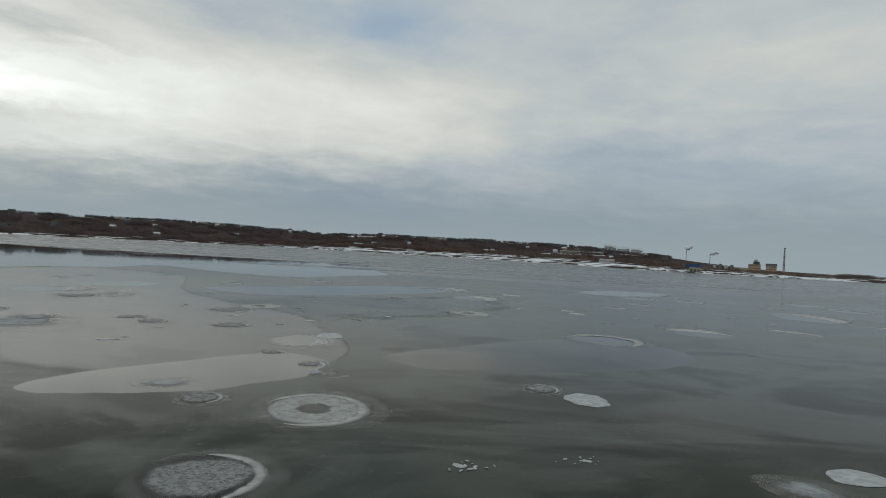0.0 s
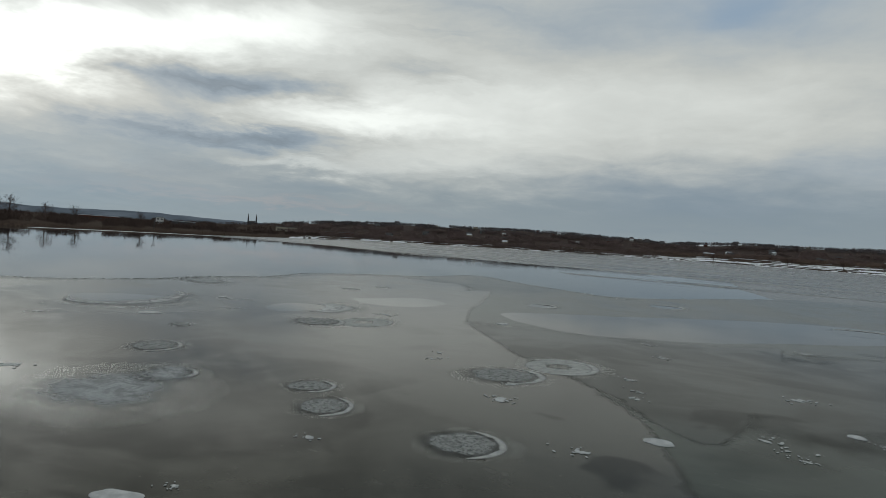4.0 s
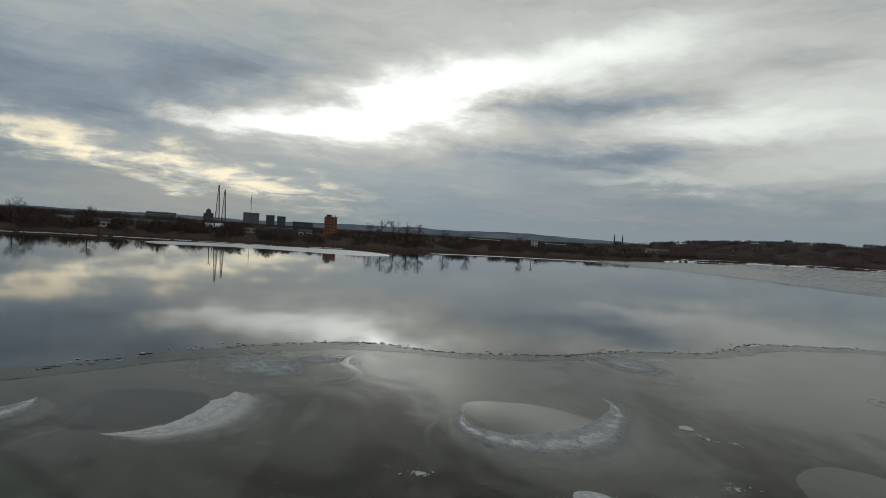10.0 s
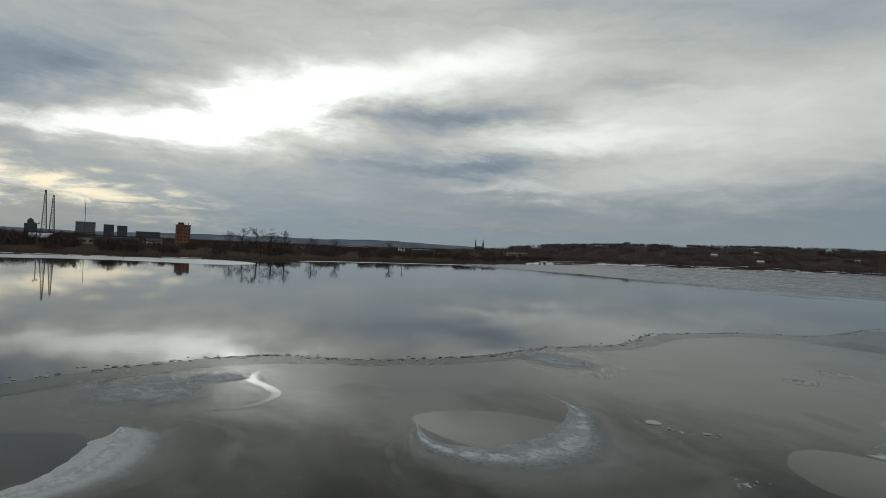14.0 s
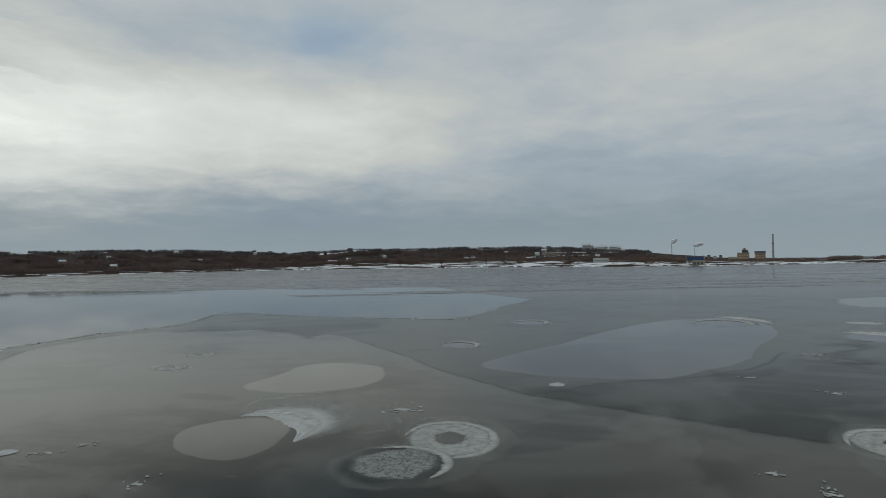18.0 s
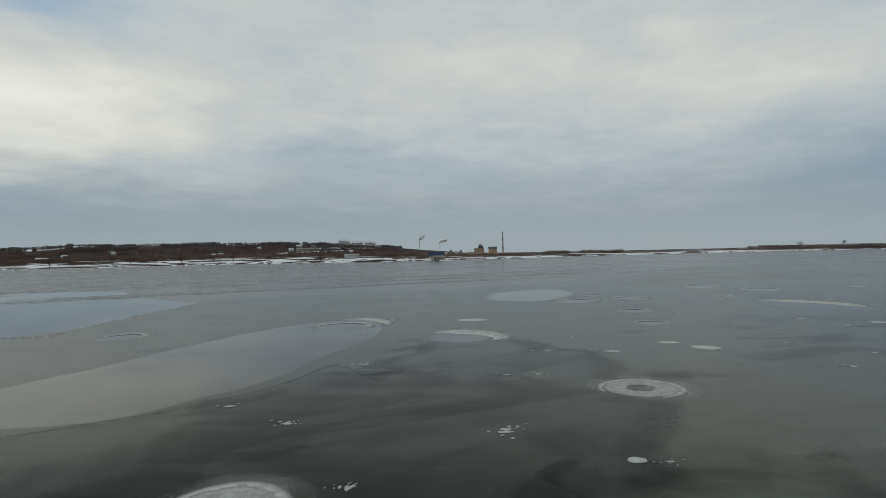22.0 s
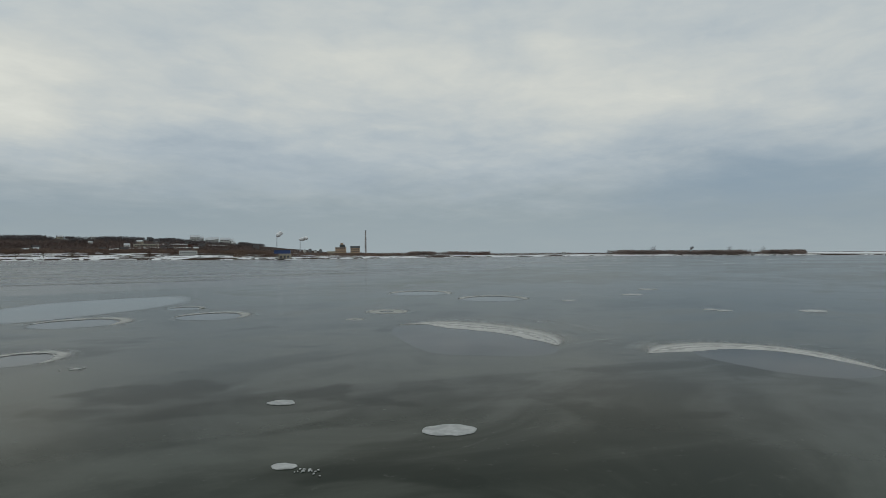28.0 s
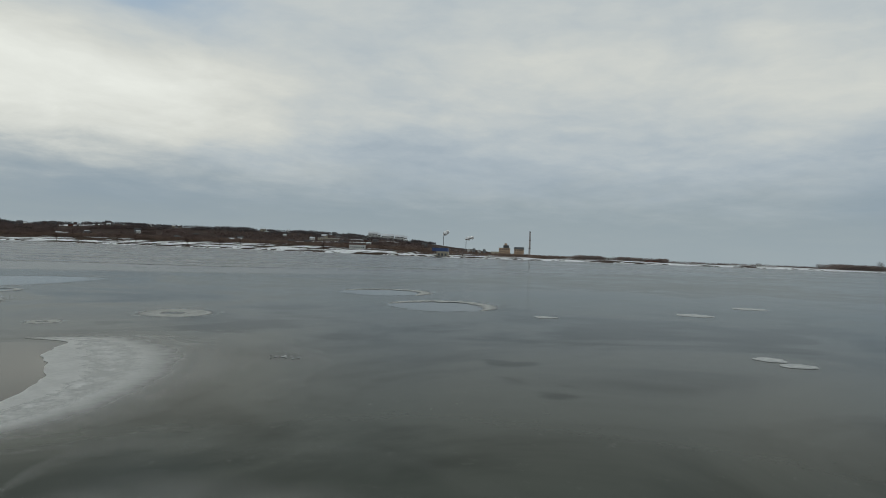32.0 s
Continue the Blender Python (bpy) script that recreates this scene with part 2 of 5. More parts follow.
def ice_material(name, dark, light, rough0, rough1, gloss0, gloss1, pale, zoned=0.4, soft=False, sheen=(0.95, 1.0, 0.83, 1)):
    """Ice that froze at different times: old and new sheets meet along sharp wandering lines."""
    m, n = material(name)
    p = place(n)
    drift = n.scaled(p, 0.75, 1.0, 1.0)
    zones = n.ramp(n.noise(drift, 0.026, 5, 0.52, 1.2), 0.488, 0.512)
    veil = n.ramp(n.noise(drift, 0.011, 3, 0.5, 0.5), 0.42, 0.60)
    cloud = n.ramp(n.noise(drift, 0.085, 6, 0.62, 1.4), 0.36, 0.64)
    blot = n.ramp(n.noise(n.scaled(p, 0.8, 1.0, 1.0), 0.125, 4, 0.5, 0.5), 0.615, 0.665)
    wisp = n.ramp(n.noise(drift, 0.055, 7, 0.66, 1.2), 0.55, 0.70)
    grain = n.noise(p, 1.6, 6, 0.65)
    dust = n.ramp(n.noise(n.scaled(p, 0.5, 1.0, 1.0), 0.55, 6, 0.68, 0.6), 0.60, 0.74)
    f = total_of(n, (zones, zoned), (veil, 0.45 - zoned / 2), (cloud, 0.55 - zoned / 2))
    f = n.math("MULTIPLY", f, n.math("SUBTRACT", 1.0, n.math("MULTIPLY", blot, 0.7)))
    f = n.math("ADD", f, n.math("MULTIPLY", wisp, 0.28))
    color = n.mix(f, dark, light)
    color = n.mix(n.math("MULTIPLY", n.ramp(grain, 0.60, 0.76), 0.12), color, (0.2, 0.2, 0.18))
    color = n.mix(n.math("MULTIPLY", dust, pale), color, (0.26, 0.26, 0.235))
    rough = n.math("ADD", n.ramp(f, 0.0, 1.0, rough0, rough1), n.math("MULTIPLY", grain, 0.06))
    shine = finish(n, color, rough, 0.0, n.noise(p, 0.6, 5), 0.006, 1.31, n.ramp(n.math("ADD", uv(n)[1], n.math("MULTIPLY", n.math("SUBTRACT", n.noise(p, 0.11, 5, 0.55, 0.8), 0.5), 0.9)), 0.30, 0.62) if soft else None, n.ramp(f, 0.0, 1.0, gloss0, gloss1))
    shine.inputs["Specular Tint"].default_value = sheen
    return m


def total_of(n, *parts):
    out = 0.0
    for value, share in parts:
        out = n.math("ADD", n.math("MULTIPLY", value, share), out)
    return out


def pool_material(name, dark, light, gloss):
    m, n = material(name)
    p = place(n)
    c = n.noise(p, 0.25, 4)
    rim = n.math("ADD", uv(n)[1], n.math("MULTIPLY", n.math("SUBTRACT", n.noise(p, 0.8, 5, 0.6), 0.5), 0.22))
    finish(n, n.mix(n.ramp(c, 0.3, 0.7), dark, light), 0.09, 0.0, n.noise(p, 0.9, 3), 0.003, 1.33, n.ramp(rim, 1.0, 0.93), gloss)
    return m


def snow_material(name, bright, soft_from, soft_to, patchy, coarse=1.1, drawn=0.55, rough=0.75, inner=0.0):
    """Wind-blown snow on ice: v runs from the sharp pool side (0) to the thin outer side (1)."""
    m, n = material(name)
    p = place(n)
    v = uv(n)[1]
    turned = n.tree.nodes.new("ShaderNodeMapping")
    n.put(turned.inputs["Vector"], p)
    turned.inputs["Rotation"].default_value = (0, 0, radians(-35))
    turned.inputs["Scale"].default_value = (drawn, 1.0, 1.0)
    streak = n.noise(turned.outputs[0], coarse, 6, 0.62, 0.8)
    grain = n.noise(p, 4.5, 5, 0.65)
    cover = n.ramp(n.math("ADD", v, n.math("MULTIPLY", n.math("SUBTRACT", streak, 0.5), 0.35)), soft_to, soft_from)
    if inner:
        cover = n.math("MULTIPLY", cover, n.ramp(n.math("ADD", v, n.math("MULTIPLY", n.math("SUBTRACT", streak, 0.5), 0.4)), 0.0, inner))
    speckled = n.ramp(n.math("ADD", n.math("MULTIPLY", streak, 0.72), n.math("MULTIPLY", grain, 0.28)), 0.38, 0.62)
    a = n.math("SUBTRACT", cover, n.math("MULTIPLY", n.math("SUBTRACT", 1.0, speckled), patchy), clamp=True)
    dark = tuple(c * 0.88 for c in bright)
    finish(n, n.mix(n.ramp(n.math("ADD", n.math("MULTIPLY", grain, 0.5), n.math("MULTIPLY", streak, 0.5)), 0.36, 0.6), dark, bright), rough, 0.0, grain, 0.008, 1.31, a)
    return m


WATER, SLICK = water_material(), slick_material()
POOL = pool_material("smooth_refrozen_ice", (0.020, 0.024, 0.021), (0.036, 0.039, 0.034), 0.28)
DIM_POOL = slick_material("dim_slick_ice", (0.016, 0.020, 0.017), (0.030, 0.034, 0.028), 0.10, 0.17)
WARM_POOL = slick_material("warm_slick_ice", (0.046, 0.047, 0.038), (0.068, 0.067, 0.052), 0.34, 0.42, (1.0, 0.97, 0.82, 1))
PALE_POOL = pool_material("pale_refrozen_ice", (0.058, 0.060, 0.046), (0.082, 0.083, 0.065), 0.42)
ICE = ice_material("grey_river_ice", (0.022, 0.028, 0.021), (0.062, 0.071, 0.052), 0.09, 0.22, 0.05, 0.25, 0.07, 0.22)
CLEAR = ice_material("clear_dark_river_ice", (0.011, 0.0145, 0.011), (0.032, 0.040, 0.029), 0.08, 0.17, 0.05, 0.19, 0.05, 0.22, True)
FROSTED = ice_material("frosted_river_ice", (0.013, 0.0135, 0.009), (0.054, 0.052, 0.036), 0.08, 0.20, 0.17, 0.52, 0.12, 0.26, True, (1.0, 0.97, 0.79, 1))


def frost_material():
    m, n = material("pale_frost")
    p = place(n)
    v = uv(n)[1]
    patch = n.noise(p, 0.5, 5, 0.6, 0.4)
    a = n.math("MULTIPLY", n.ramp(v, 1.0, 0.80), n.ramp(patch, 0.3, 0.75, 0.06, 0.40))
    finish(n, (0.30, 0.298, 0.262), 0.14, 0.0, None, 0, 1.31, a)
    return m


FROST = frost_material()


def frost_edge_material():
    """Frost that thins from a drift (v 0) outward to a last faint bright line (v near 0.8)."""
    m, n = material("frost_edge")
    p = place(n)
    v = n.math("ADD", uv(n)[1], n.math("MULTIPLY", n.math("SUBTRACT", n.noise(p, 0.6, 5, 0.6), 0.5), 0.16))
    near = n.ramp(v, 0.62, 0.25)
    line = n.math("MULTIPLY", n.ramp(v, 0.70, 0.84), n.ramp(v, 0.98, 0.88))
    a = n.math("ADD", n.math("MULTIPLY", near, 0.42), n.math("MULTIPLY", line, n.ramp(n.noise(p, 0.2, 3), 0.35, 0.7, 0.0, 0.30)))
    finish(n, (0.34, 0.34, 0.31), 0.25, 0.0, None, 0, 1.31, n.math("MULTIPLY", a, n.ramp(n.noise(p, 0.9, 5, 0.6), 0.25, 0.65, 0.45, 1.0)))
    return m


FROST_EDGE = frost_edge_material()
SNOW_RIM = snow_material("drifted_snow", (0.56, 0.555, 0.53), 0.50, 1.0, 0.05, 0.9, 0.8)
SNOW_RING = snow_material("thin_snow_ring", (0.47, 0.47, 0.44), 0.80, 1.05, 0.30, 2.2, 0.8, 0.75, 0.16)
SNOW_SOFT = snow_material("soft_snow_rim", (0.54, 0.535, 0.505), 0.45, 1.0, 0.30, 1.8, 0.7, 0.75, 0.35)
SNOW_LIP = snow_material("snow_crest", (0.62, 0.615, 0.59), 0.45, 1.0, 0.55, 0.8, 0.8, 0.75, 0.4)
# crust texture, with the grey of snow seen against the sun in its colour
SNOW_CRUST_DIMMED = snow_material("crusted_snow_backlit_grey", (0.40, 0.405, 0.40), 0.30, 1.0, 0.34, 0.9, 0.8)
SNOW_MOTTLED = snow_material("mottled_snow", (0.36, 0.365, 0.345), 0.66, 1.0, 0.62, 5.0, 0.9)
SNOW_FIELD = snow_material("wind_packed_snow", (0.42, 0.43, 0.425), 0.25, 1.0, 0.45, 0.7, 0.75)


def plate_material():
    m, n = material("pale_ice_plate")
    p = place(n)
    g = n.noise(p, 2.2, 5)
    finish(n, n.mix(n.ramp(g, 0.35, 0.7), (0.36, 0.365, 0.355), (0.54, 0.545, 0.53)), 0.45, 0.0, g, 0.01, 1.31)
    return m


PLATE = plate_material()


def wet_material():
    m, n = material("dark_wet_ice")
    p = place(n)
    a = n.math("MULTIPLY", n.ramp(n.math("ADD", uv(n)[1], n.math("MULTIPLY", n.noise(p, 0.9, 4), 0.25)), 1.14, 0.86), 0.5)
    finish(n, (0.010, 0.013, 0.012), 0.15, 0.0, None, 0, 1.31, a, 0.2)
    return m


WET = wet_material()
BARK = plain("bare_winter_bark", (0.080, 0.056, 0.047), 0.9, 0.05, 0.40)
BRUSH = plain("bare_brown_brush", (0.200, 0.142, 0.112), 0.9, 0.03, 0.35)
WOODS = plain("bare_grey_brown_woods", (0.165, 0.122, 0.110), 0.9, 0.02, 0.35)
POINT_WOODS = plain("bare_pinkish_woods", (0.24, 0.19, 0.17), 0.9, 0.03, 0.30)
# greyer than the nearer woods: distance haze is put into the colour
RIDGE_WOODS = plain("haze_toned_ridge_woods", (0.120, 0.104, 0.104), 0.9, 0.02, 0.3)


# ---------------------------------------------------------------- mesh helpers
def mesh_from(name, verts, faces, mat, uvs=None):
    me = bpy.data.meshes.new(name)
    me.from_pydata([tuple(v) for v in verts], [], faces)
    me.materials.append(mat)
    if uvs is not None:
        layer = me.uv_layers.new(name="UVMap")
        idx = np.empty(len(me.loops), dtype=np.int32)
        me.loops.foreach_get("vertex_index", idx)
        layer.data.foreach_set("uv", np.asarray(uvs, dtype=np.float32)[idx].ravel())
    me.update()
    return me


def smooth(me):
    me.polygons.foreach_set("use_smooth", [True] * len(me.polygons))


def wobble(rng, n, size, waves=(2, 3, 5, 8)):
    """A closed run of n factors round 1."""
    t = np.linspace(0, 2 * np.pi, n, endpoint=False)
    out = np.ones(n)
    for w in waves:
        out += size * rng.uniform(0.3, 1.0) / w ** 0.6 * np.cos(w * t + rng.uniform(0, 6.28))
    return out


def seeded(x, y):
    return np.random.default_rng(int(abs(x * 131 + y * 977)) + 7)


def disc_mesh(name, rng, a, b, mat, uneven=0.1, thick=0.02, n=56, rings=(0.0, 0.5, 0.8, 0.95, 1.0)):
    """A low, irregular sheet: v runs from 0 in the middle to 1 at the rim."""
    t = np.linspace(0, 2 * np.pi, n, endpoint=False)
    w = wobble(rng, n, uneven)
    verts, uvs, faces = [(0, 0, thick)], [(0.5, 0)], []
    for r in rings[1:]:
        for k in range(n):
            verts.append((a * r * w[k] * math.cos(t[k]), b * r * w[k] * math.sin(t[k]), thick * (1.0 if r < 0.97 or thick < 0.01 else 0.15)))
            uvs.append((k / n, r))
    for k in range(n):
        faces.append((0, 1 + k, 1 + (k + 1) % n))
        for j in range(len(rings) - 2):
            p, q = 1 + j * n, 1 + (j + 1) * n
            faces.append((p + k, q + k, q + (k + 1) % n, p + (k + 1) % n))
    return mesh_from(name, verts, faces, mat, uvs)


def band_mesh(name, rng, a, b, mid, span, inner, outer, mat, height, n=72, full=False, mid_rot=0.0):
    """A drift that follows an ellipse: thick in the middle of its run, thin at its horns."""
    cols = (0.0, 0.10, 0.25, 0.45, 0.7, 1.0)
    rise = (0.0, 0.75, 1.0, 0.8, 0.4, 0.02)
    s = np.linspace(-1, 1, n)
    w_in, w_out = wobble(rng, n, 0.035 if full else 0.13, (3, 5, 7, 11, 17)), wobble(rng, n, 0.06, (2, 3, 5))
    verts, uvs, faces = [], [], []
    for k in range(n):
        th = mid + span * s[k]
        taper = (1 - abs(s[k]) ** 3.4) ** 0.8 if not full else 0.93 + 0.07 * math.cos(math.pi * s[k])
        taper = max(taper, 0.02)
        r0 = 1.0 - inner * taper * (w_in[k] if k not in (0, n - 1) else 1.0)
        r1 = 1.0 + outer * (0.25 + 0.75 * taper) * w_out[k]
        for c, h in zip(cols, rise):
            r = r0 + (r1 - r0) * c
            verts.append((a * r * math.cos(th), b * r * math.sin(th), 0.0008 + height * h * (0.3 + 0.7 * taper)))
            uvs.append((k / n, c))
    m = len(cols)
    for k in range(n - 1):
        for j in range(m - 1):
            p = k * m + j
            faces.append((p, p + 1, p + m + 1, p + m))
    me = mesh_from(name, verts, faces, mat, uvs)
    smooth(me)
    return me


def top(name, me, x, y, z, rot, label, category, group="", kind=""):
    ob = new(name, me)
    ob.matrix_world = pose(x, y, z, 0, 0, rot)
    return tagged(ob, label, category, group, kind)


def part(name, me, parent, label=""):
    ob = new(name, me)
    ob.parent = parent
    return tagged(ob, label)


# ---------------------------------------------------------------- the river and its ice
LEVEL = 0.03
WIND = 46.0
layer_count = [0]


def layer():
    layer_count[0] += 1
    return LEVEL + 0.0012 * (2 + layer_count[0] % 6)


def sheet(name, outline, z, mat, label, category, rounds=3, rough_edge=0.8, fade=0.0):
    """A flat sheet inside a smoothed, ragged outline."""
    pts = [np.array(p, float) for p in outline]
    for _ in range(rounds):
        cut = []
        for p, q in zip(pts, pts[1:] + pts[:1]):
            cut += [p * 0.75 + q * 0.25, p * 0.25 + q * 0.75]
        pts = cut
    fine_pts = []
    for p, q in zip(pts, pts[1:] + pts[:1]):
        steps = int(min(40, max(1, np.linalg.norm(q - p) / 1.2)))
        fine_pts += [p + (q - p) * k / steps for k in range(steps)]
    out = []
    for p in fine_pts:
        v = noise.noise_vector((p[0] * 0.25, p[1] * 0.25, 3.1)) * rough_edge + noise.noise_vector((p[0] * 1.1, p[1] * 1.1, 7.7)) * rough_edge * 0.4
        out.append((p[0] + v.x, p[1] + v.y, 0.0))
    bm = bmesh.new()
    edge = [bm.verts.new(p) for p in out]
    layer_uv = bm.loops.layers.uv.new("UVMap")
    f = bm.faces.new(edge)
    f.normal_update()
    if f.normal.z < 0:
        f.normal_flip()
    if fade:
        bmesh.ops.inset_region(bm, faces=[f], thickness=fade, use_even_offset=False, use_boundary=True)
        for face in bm.faces:
            for loop in face.loops:
                loop[layer_uv].uv = (0.0, 0.0 if loop.vert.is_boundary else 1.0)
    bmesh.ops.triangulate(bm, faces=bm.faces[:])
    me = bpy.data.meshes.new(name)
    bm.to_mesh(me)
    bm.free()
    me.materials.append(mat)
    ob = new(name, me)
    ob.location.z = z
    return tagged(ob, label, category, kind="structure")


def ring_sheet(name, r, z, mat, label, category):
    t = np.linspace(0, 2 * np.pi, 96, endpoint=False)
    verts = [(0, 0, z)] + [(r * math.cos(a), r * math.sin(a), z) for a in t]
    faces = [(0, 1 + k, 1 + (k + 1) % 96) for k in range(96)]
    return tagged(new(name, mesh_from(name, verts, faces, mat)), label, category, kind="structure")


ring_sheet("water", 2500, 0.0, WATER, "dark open river water with faint ripples", "water")
ICE_EDGE = [(-101, 19), (-100, 32), (-100, 41), (-107, 52), (-110, 66), (-109, 73), (-103, 80), (-100, 93), (-102, 104),
            (-99, 115), (-105, 130), (-100, 146), (-92, 157), (-93, 184), (-76, 171), (-58, 162), (-44, 156), (-30, 190),
            (-14, 222), (20, 213), (60, 208), (145, 233), (300, 330), (700, 560), (1500, 700), (1900, 0), (1200, -1200), (-500, -1200), (-330, -500), (-180, -150), (-115, -40)]
sheet("ice_sheet", ICE_EDGE, LEVEL, ICE, "thin grey river ice with a ragged edge", "ice")
FROST_ZONE = [(-96, 36), (-99, 44), (-104, 53), (-107, 66), (-106, 73), (-101, 80), (-98, 93), (-100, 104), (-97, 115), (-102, 130), (-97, 145), (-88, 152), (-70, 150),
              (-58, 130), (-48, 104), (-38, 92), (-28, 84), (-19, 77), (-14, 67), (-9, 57), (-7.5, 48), (-12, 39), (-20, 33), (-32, 36), (-46, 44), (-62, 48), (-78, 42), (-88, 35)]


def zone_sheet(name, outline, z, mat, label, category, cell=1.5, soft_from=1e9):
    """A flat sheet whose v runs from 0 at its border to 1 inside: quickly on the sharp north-eastern side, slowly elsewhere."""
    pts = np.array(outline, float)
    for _ in range(3):
        nxt = np.roll(pts, -1, axis=0)
        pts = np.stack([pts * 0.75 + nxt * 0.25, pts * 0.25 + nxt * 0.75], 1).reshape(-1, 2)
    lo, hi = pts.min(axis=0) - 2, pts.max(axis=0) + 2
    gx, gy = np.arange(lo[0], hi[0], cell), np.arange(lo[1], hi[1], cell)
    X, Y = np.meshgrid(gx, gy, indexing="ij")
    inside, near = np.zeros(X.shape, bool), np.full(X.shape, 1e9)
    for a, b in zip(pts, np.roll(pts, -1, axis=0)):
        if a[1] != b[1]:
            cross = ((a[1] > Y) != (b[1] > Y)) & (X < (b[0] - a[0]) * (Y - a[1]) / (b[1] - a[1]) + a[0])
            inside ^= cross
        d = b - a
        t = np.clip(((X - a[0]) * d[0] + (Y - a[1]) * d[1]) / (d @ d), 0, 1)
        near = np.minimum(near, np.hypot(X - a[0] - t * d[0], Y - a[1] - t * d[1]))
    fade = np.where((Y > 46) & (X > -66), 1.6, np.where(X < -90, 2.5, 9.0))
    fade = np.where(X > soft_from, 14.0, fade)
    v = np.where(inside, near, -near) / fade
    index, verts, uvs, faces = {}, [], [], []
    for i in range(len(gx) - 1):
        for k in range(len(gy) - 1):
            ring = ((i, k), (i + 1, k), (i + 1, k + 1), (i, k + 1))
            if max(v[c] for c in ring) <= 0:
                continue
            for c in ring:
                if c not in index:
                    index[c] = len(verts)
                    verts.append((gx[c[0]], gy[c[1]], 0.0))
                    uvs.append((0.0, float(np.clip(v[c], -1, 1))))
            faces.append(tuple(index[c] for c in ring))
    ob = new(name, mesh_from(name, verts, faces, mat, uvs))
    ob.location.z = z
    return tagged(ob, label, category, kind="structure")


zone_sheet("frosted_ice", FROST_ZONE, LEVEL + 0.0006, FROSTED, "brownish frosted river ice beside darker clear ice", "ice")


CLEAR_ZONE = [(-47, 95), (-41, 102), (-30, 103), (-20, 108), (-14, 116), (-3, 128), (8, 130), (17, 118), (14, 100), (4, 82), (-8, 70), (-16, 71), (-24, 80), (-36, 86), (-44, 84)]
zone_sheet("clear_ice", CLEAR_ZONE, LEVEL + 0.0003, CLEAR, "dark clear river ice with a wandering border", "ice", 1.5, -14.0)


def pool(x, y, a, b, rot, name="melt_pool", label="smooth pale refrozen melt pool in grey ice", mat=None, rimmed=True):
    rng = seeded(x, y)
    ob = top(name, disc_mesh(name, rng, a, b, mat or PALE_POOL, 0.09, 0.0003), x, y, layer(), rot, label, "melt pool", "pools on the ice")
    if rimmed:
        rim = part("frost_rim", band_mesh("frost_rim", rng, a * 0.98, b * 0.98, 0.0, math.pi, 0.06, 0.16, FROST, 0.0004, 64, True), ob, "faint pale frost rim")
        rim.location.z = 0.0004
    return ob


def halo(parent, rng, a, b, lean=0.0):
    """The pale frost that surrounds a drift, thinning outward."""
    me = disc_mesh("frost_halo", rng, a, b, FROST, 0.07, 0.0003)
    ob = part("frost_halo", me, parent, "thin pale frost round the snow")
    ob.location = (math.cos(lean) * a * 0.08, math.sin(lean) * b * 0.08, -0.0009)
    return ob


def crescent(x, y, a, b, rot, mid=WIND, span=112, inner=0.45, outer=0.14):
    a, b = a * 0.88, b * 0.88
    ob = pool(x, y, a, b, rot, "melt_pool", "smooth melt pool with a white snow crescent on its lee side", POOL, False)
    rng = seeded(x + 1, y)
    lean = radians(mid - rot)
    halo(ob, rng, a * 1.28, b * 1.28, lean)
    me = band_mesh("snow_rim", rng, a, b, lean, radians(span), inner, outer, SNOW_SOFT, 0.05)
    rim = part("snow_rim", me, ob, "wind-drifted white snow rim")
    rim.location.z = 0.0006
    return ob


def snow_ring(x, y, a, b, rot):
    rng = seeded(x, y)
    lean = radians(WIND - 15 - rot)
    ob = tagged(new("snow_ring"), "round ring of thin snow with a dark ice middle", "snow ring", "snow rings on the ice")
    ob.matrix_world = pose(x, y, layer(), 0, 0, rot)
    halo(ob, rng, a * 1.3, b * 1.3, lean)
    disc = part("snow_disc", band_mesh("snow_disc", rng, a * 0.78, b * 0.78, lean, math.pi, 0.74, 0.14, SNOW_RING, 0.015, 80, True), ob)
    disc.location.z = 0.0005
    rim = part("bright_rim", band_mesh("bright_rim", rng, a * 0.92, b * 0.92, lean, radians(140), 0.26, 0.12, SNOW_SOFT, 0.02), ob, "brighter outer snow rim")
    rim.location.z = 0.002
    return ob


def mottled(x, y, a, b, rot):
    rng = seeded(x, y)
    me = disc_mesh("snow_patch", rng, a, b, SNOW_MOTTLED, 0.10, 0.025)
    ob = top("snow_patch", me, x, y, layer(), rot, "round mottled patch of crusted snow on grey ice", "snow patch", "snow patches on the ice")
    part("wet_ring", disc_mesh("wet_ring", rng, a * 1.16, b * 1.16, WET, 0.09, 0.0003), ob, "dark wet ice round the snow").location.z = -0.0004
    part("frost_halo", disc_mesh("frost_halo", rng, a * 1.45, b * 1.45, FROST, 0.07, 0.0002), ob, "thin pale frost round the snow").location = (0.12 * a, -0.05 * a, -0.0009)
    lean = radians(WIND - 20 - rot)
    rim = part("bright_rim", band_mesh("bright_rim", rng, a * 1.02, b * 1.02, lean, radians(80), 0.20, 0.16, SNOW_SOFT, 0.012), ob, "pale snow rim on the lee side")
    rim.location.z = 0.012
    return ob


def snowfield(x, y, a, b, rot):
    rng = seeded(x, y)
    me = disc_mesh("snow_field", rng, a, b, SNOW_FIELD, 0.16, 0.03, 72)
    ob = top("snow_field", me, x, y, layer(), rot, "broad streaky drift of wind-packed snow", "snow field", "snow fields on the ice")
    halo(ob, rng, a * 1.28, b * 1.28, radians(WIND - rot))
    return ob


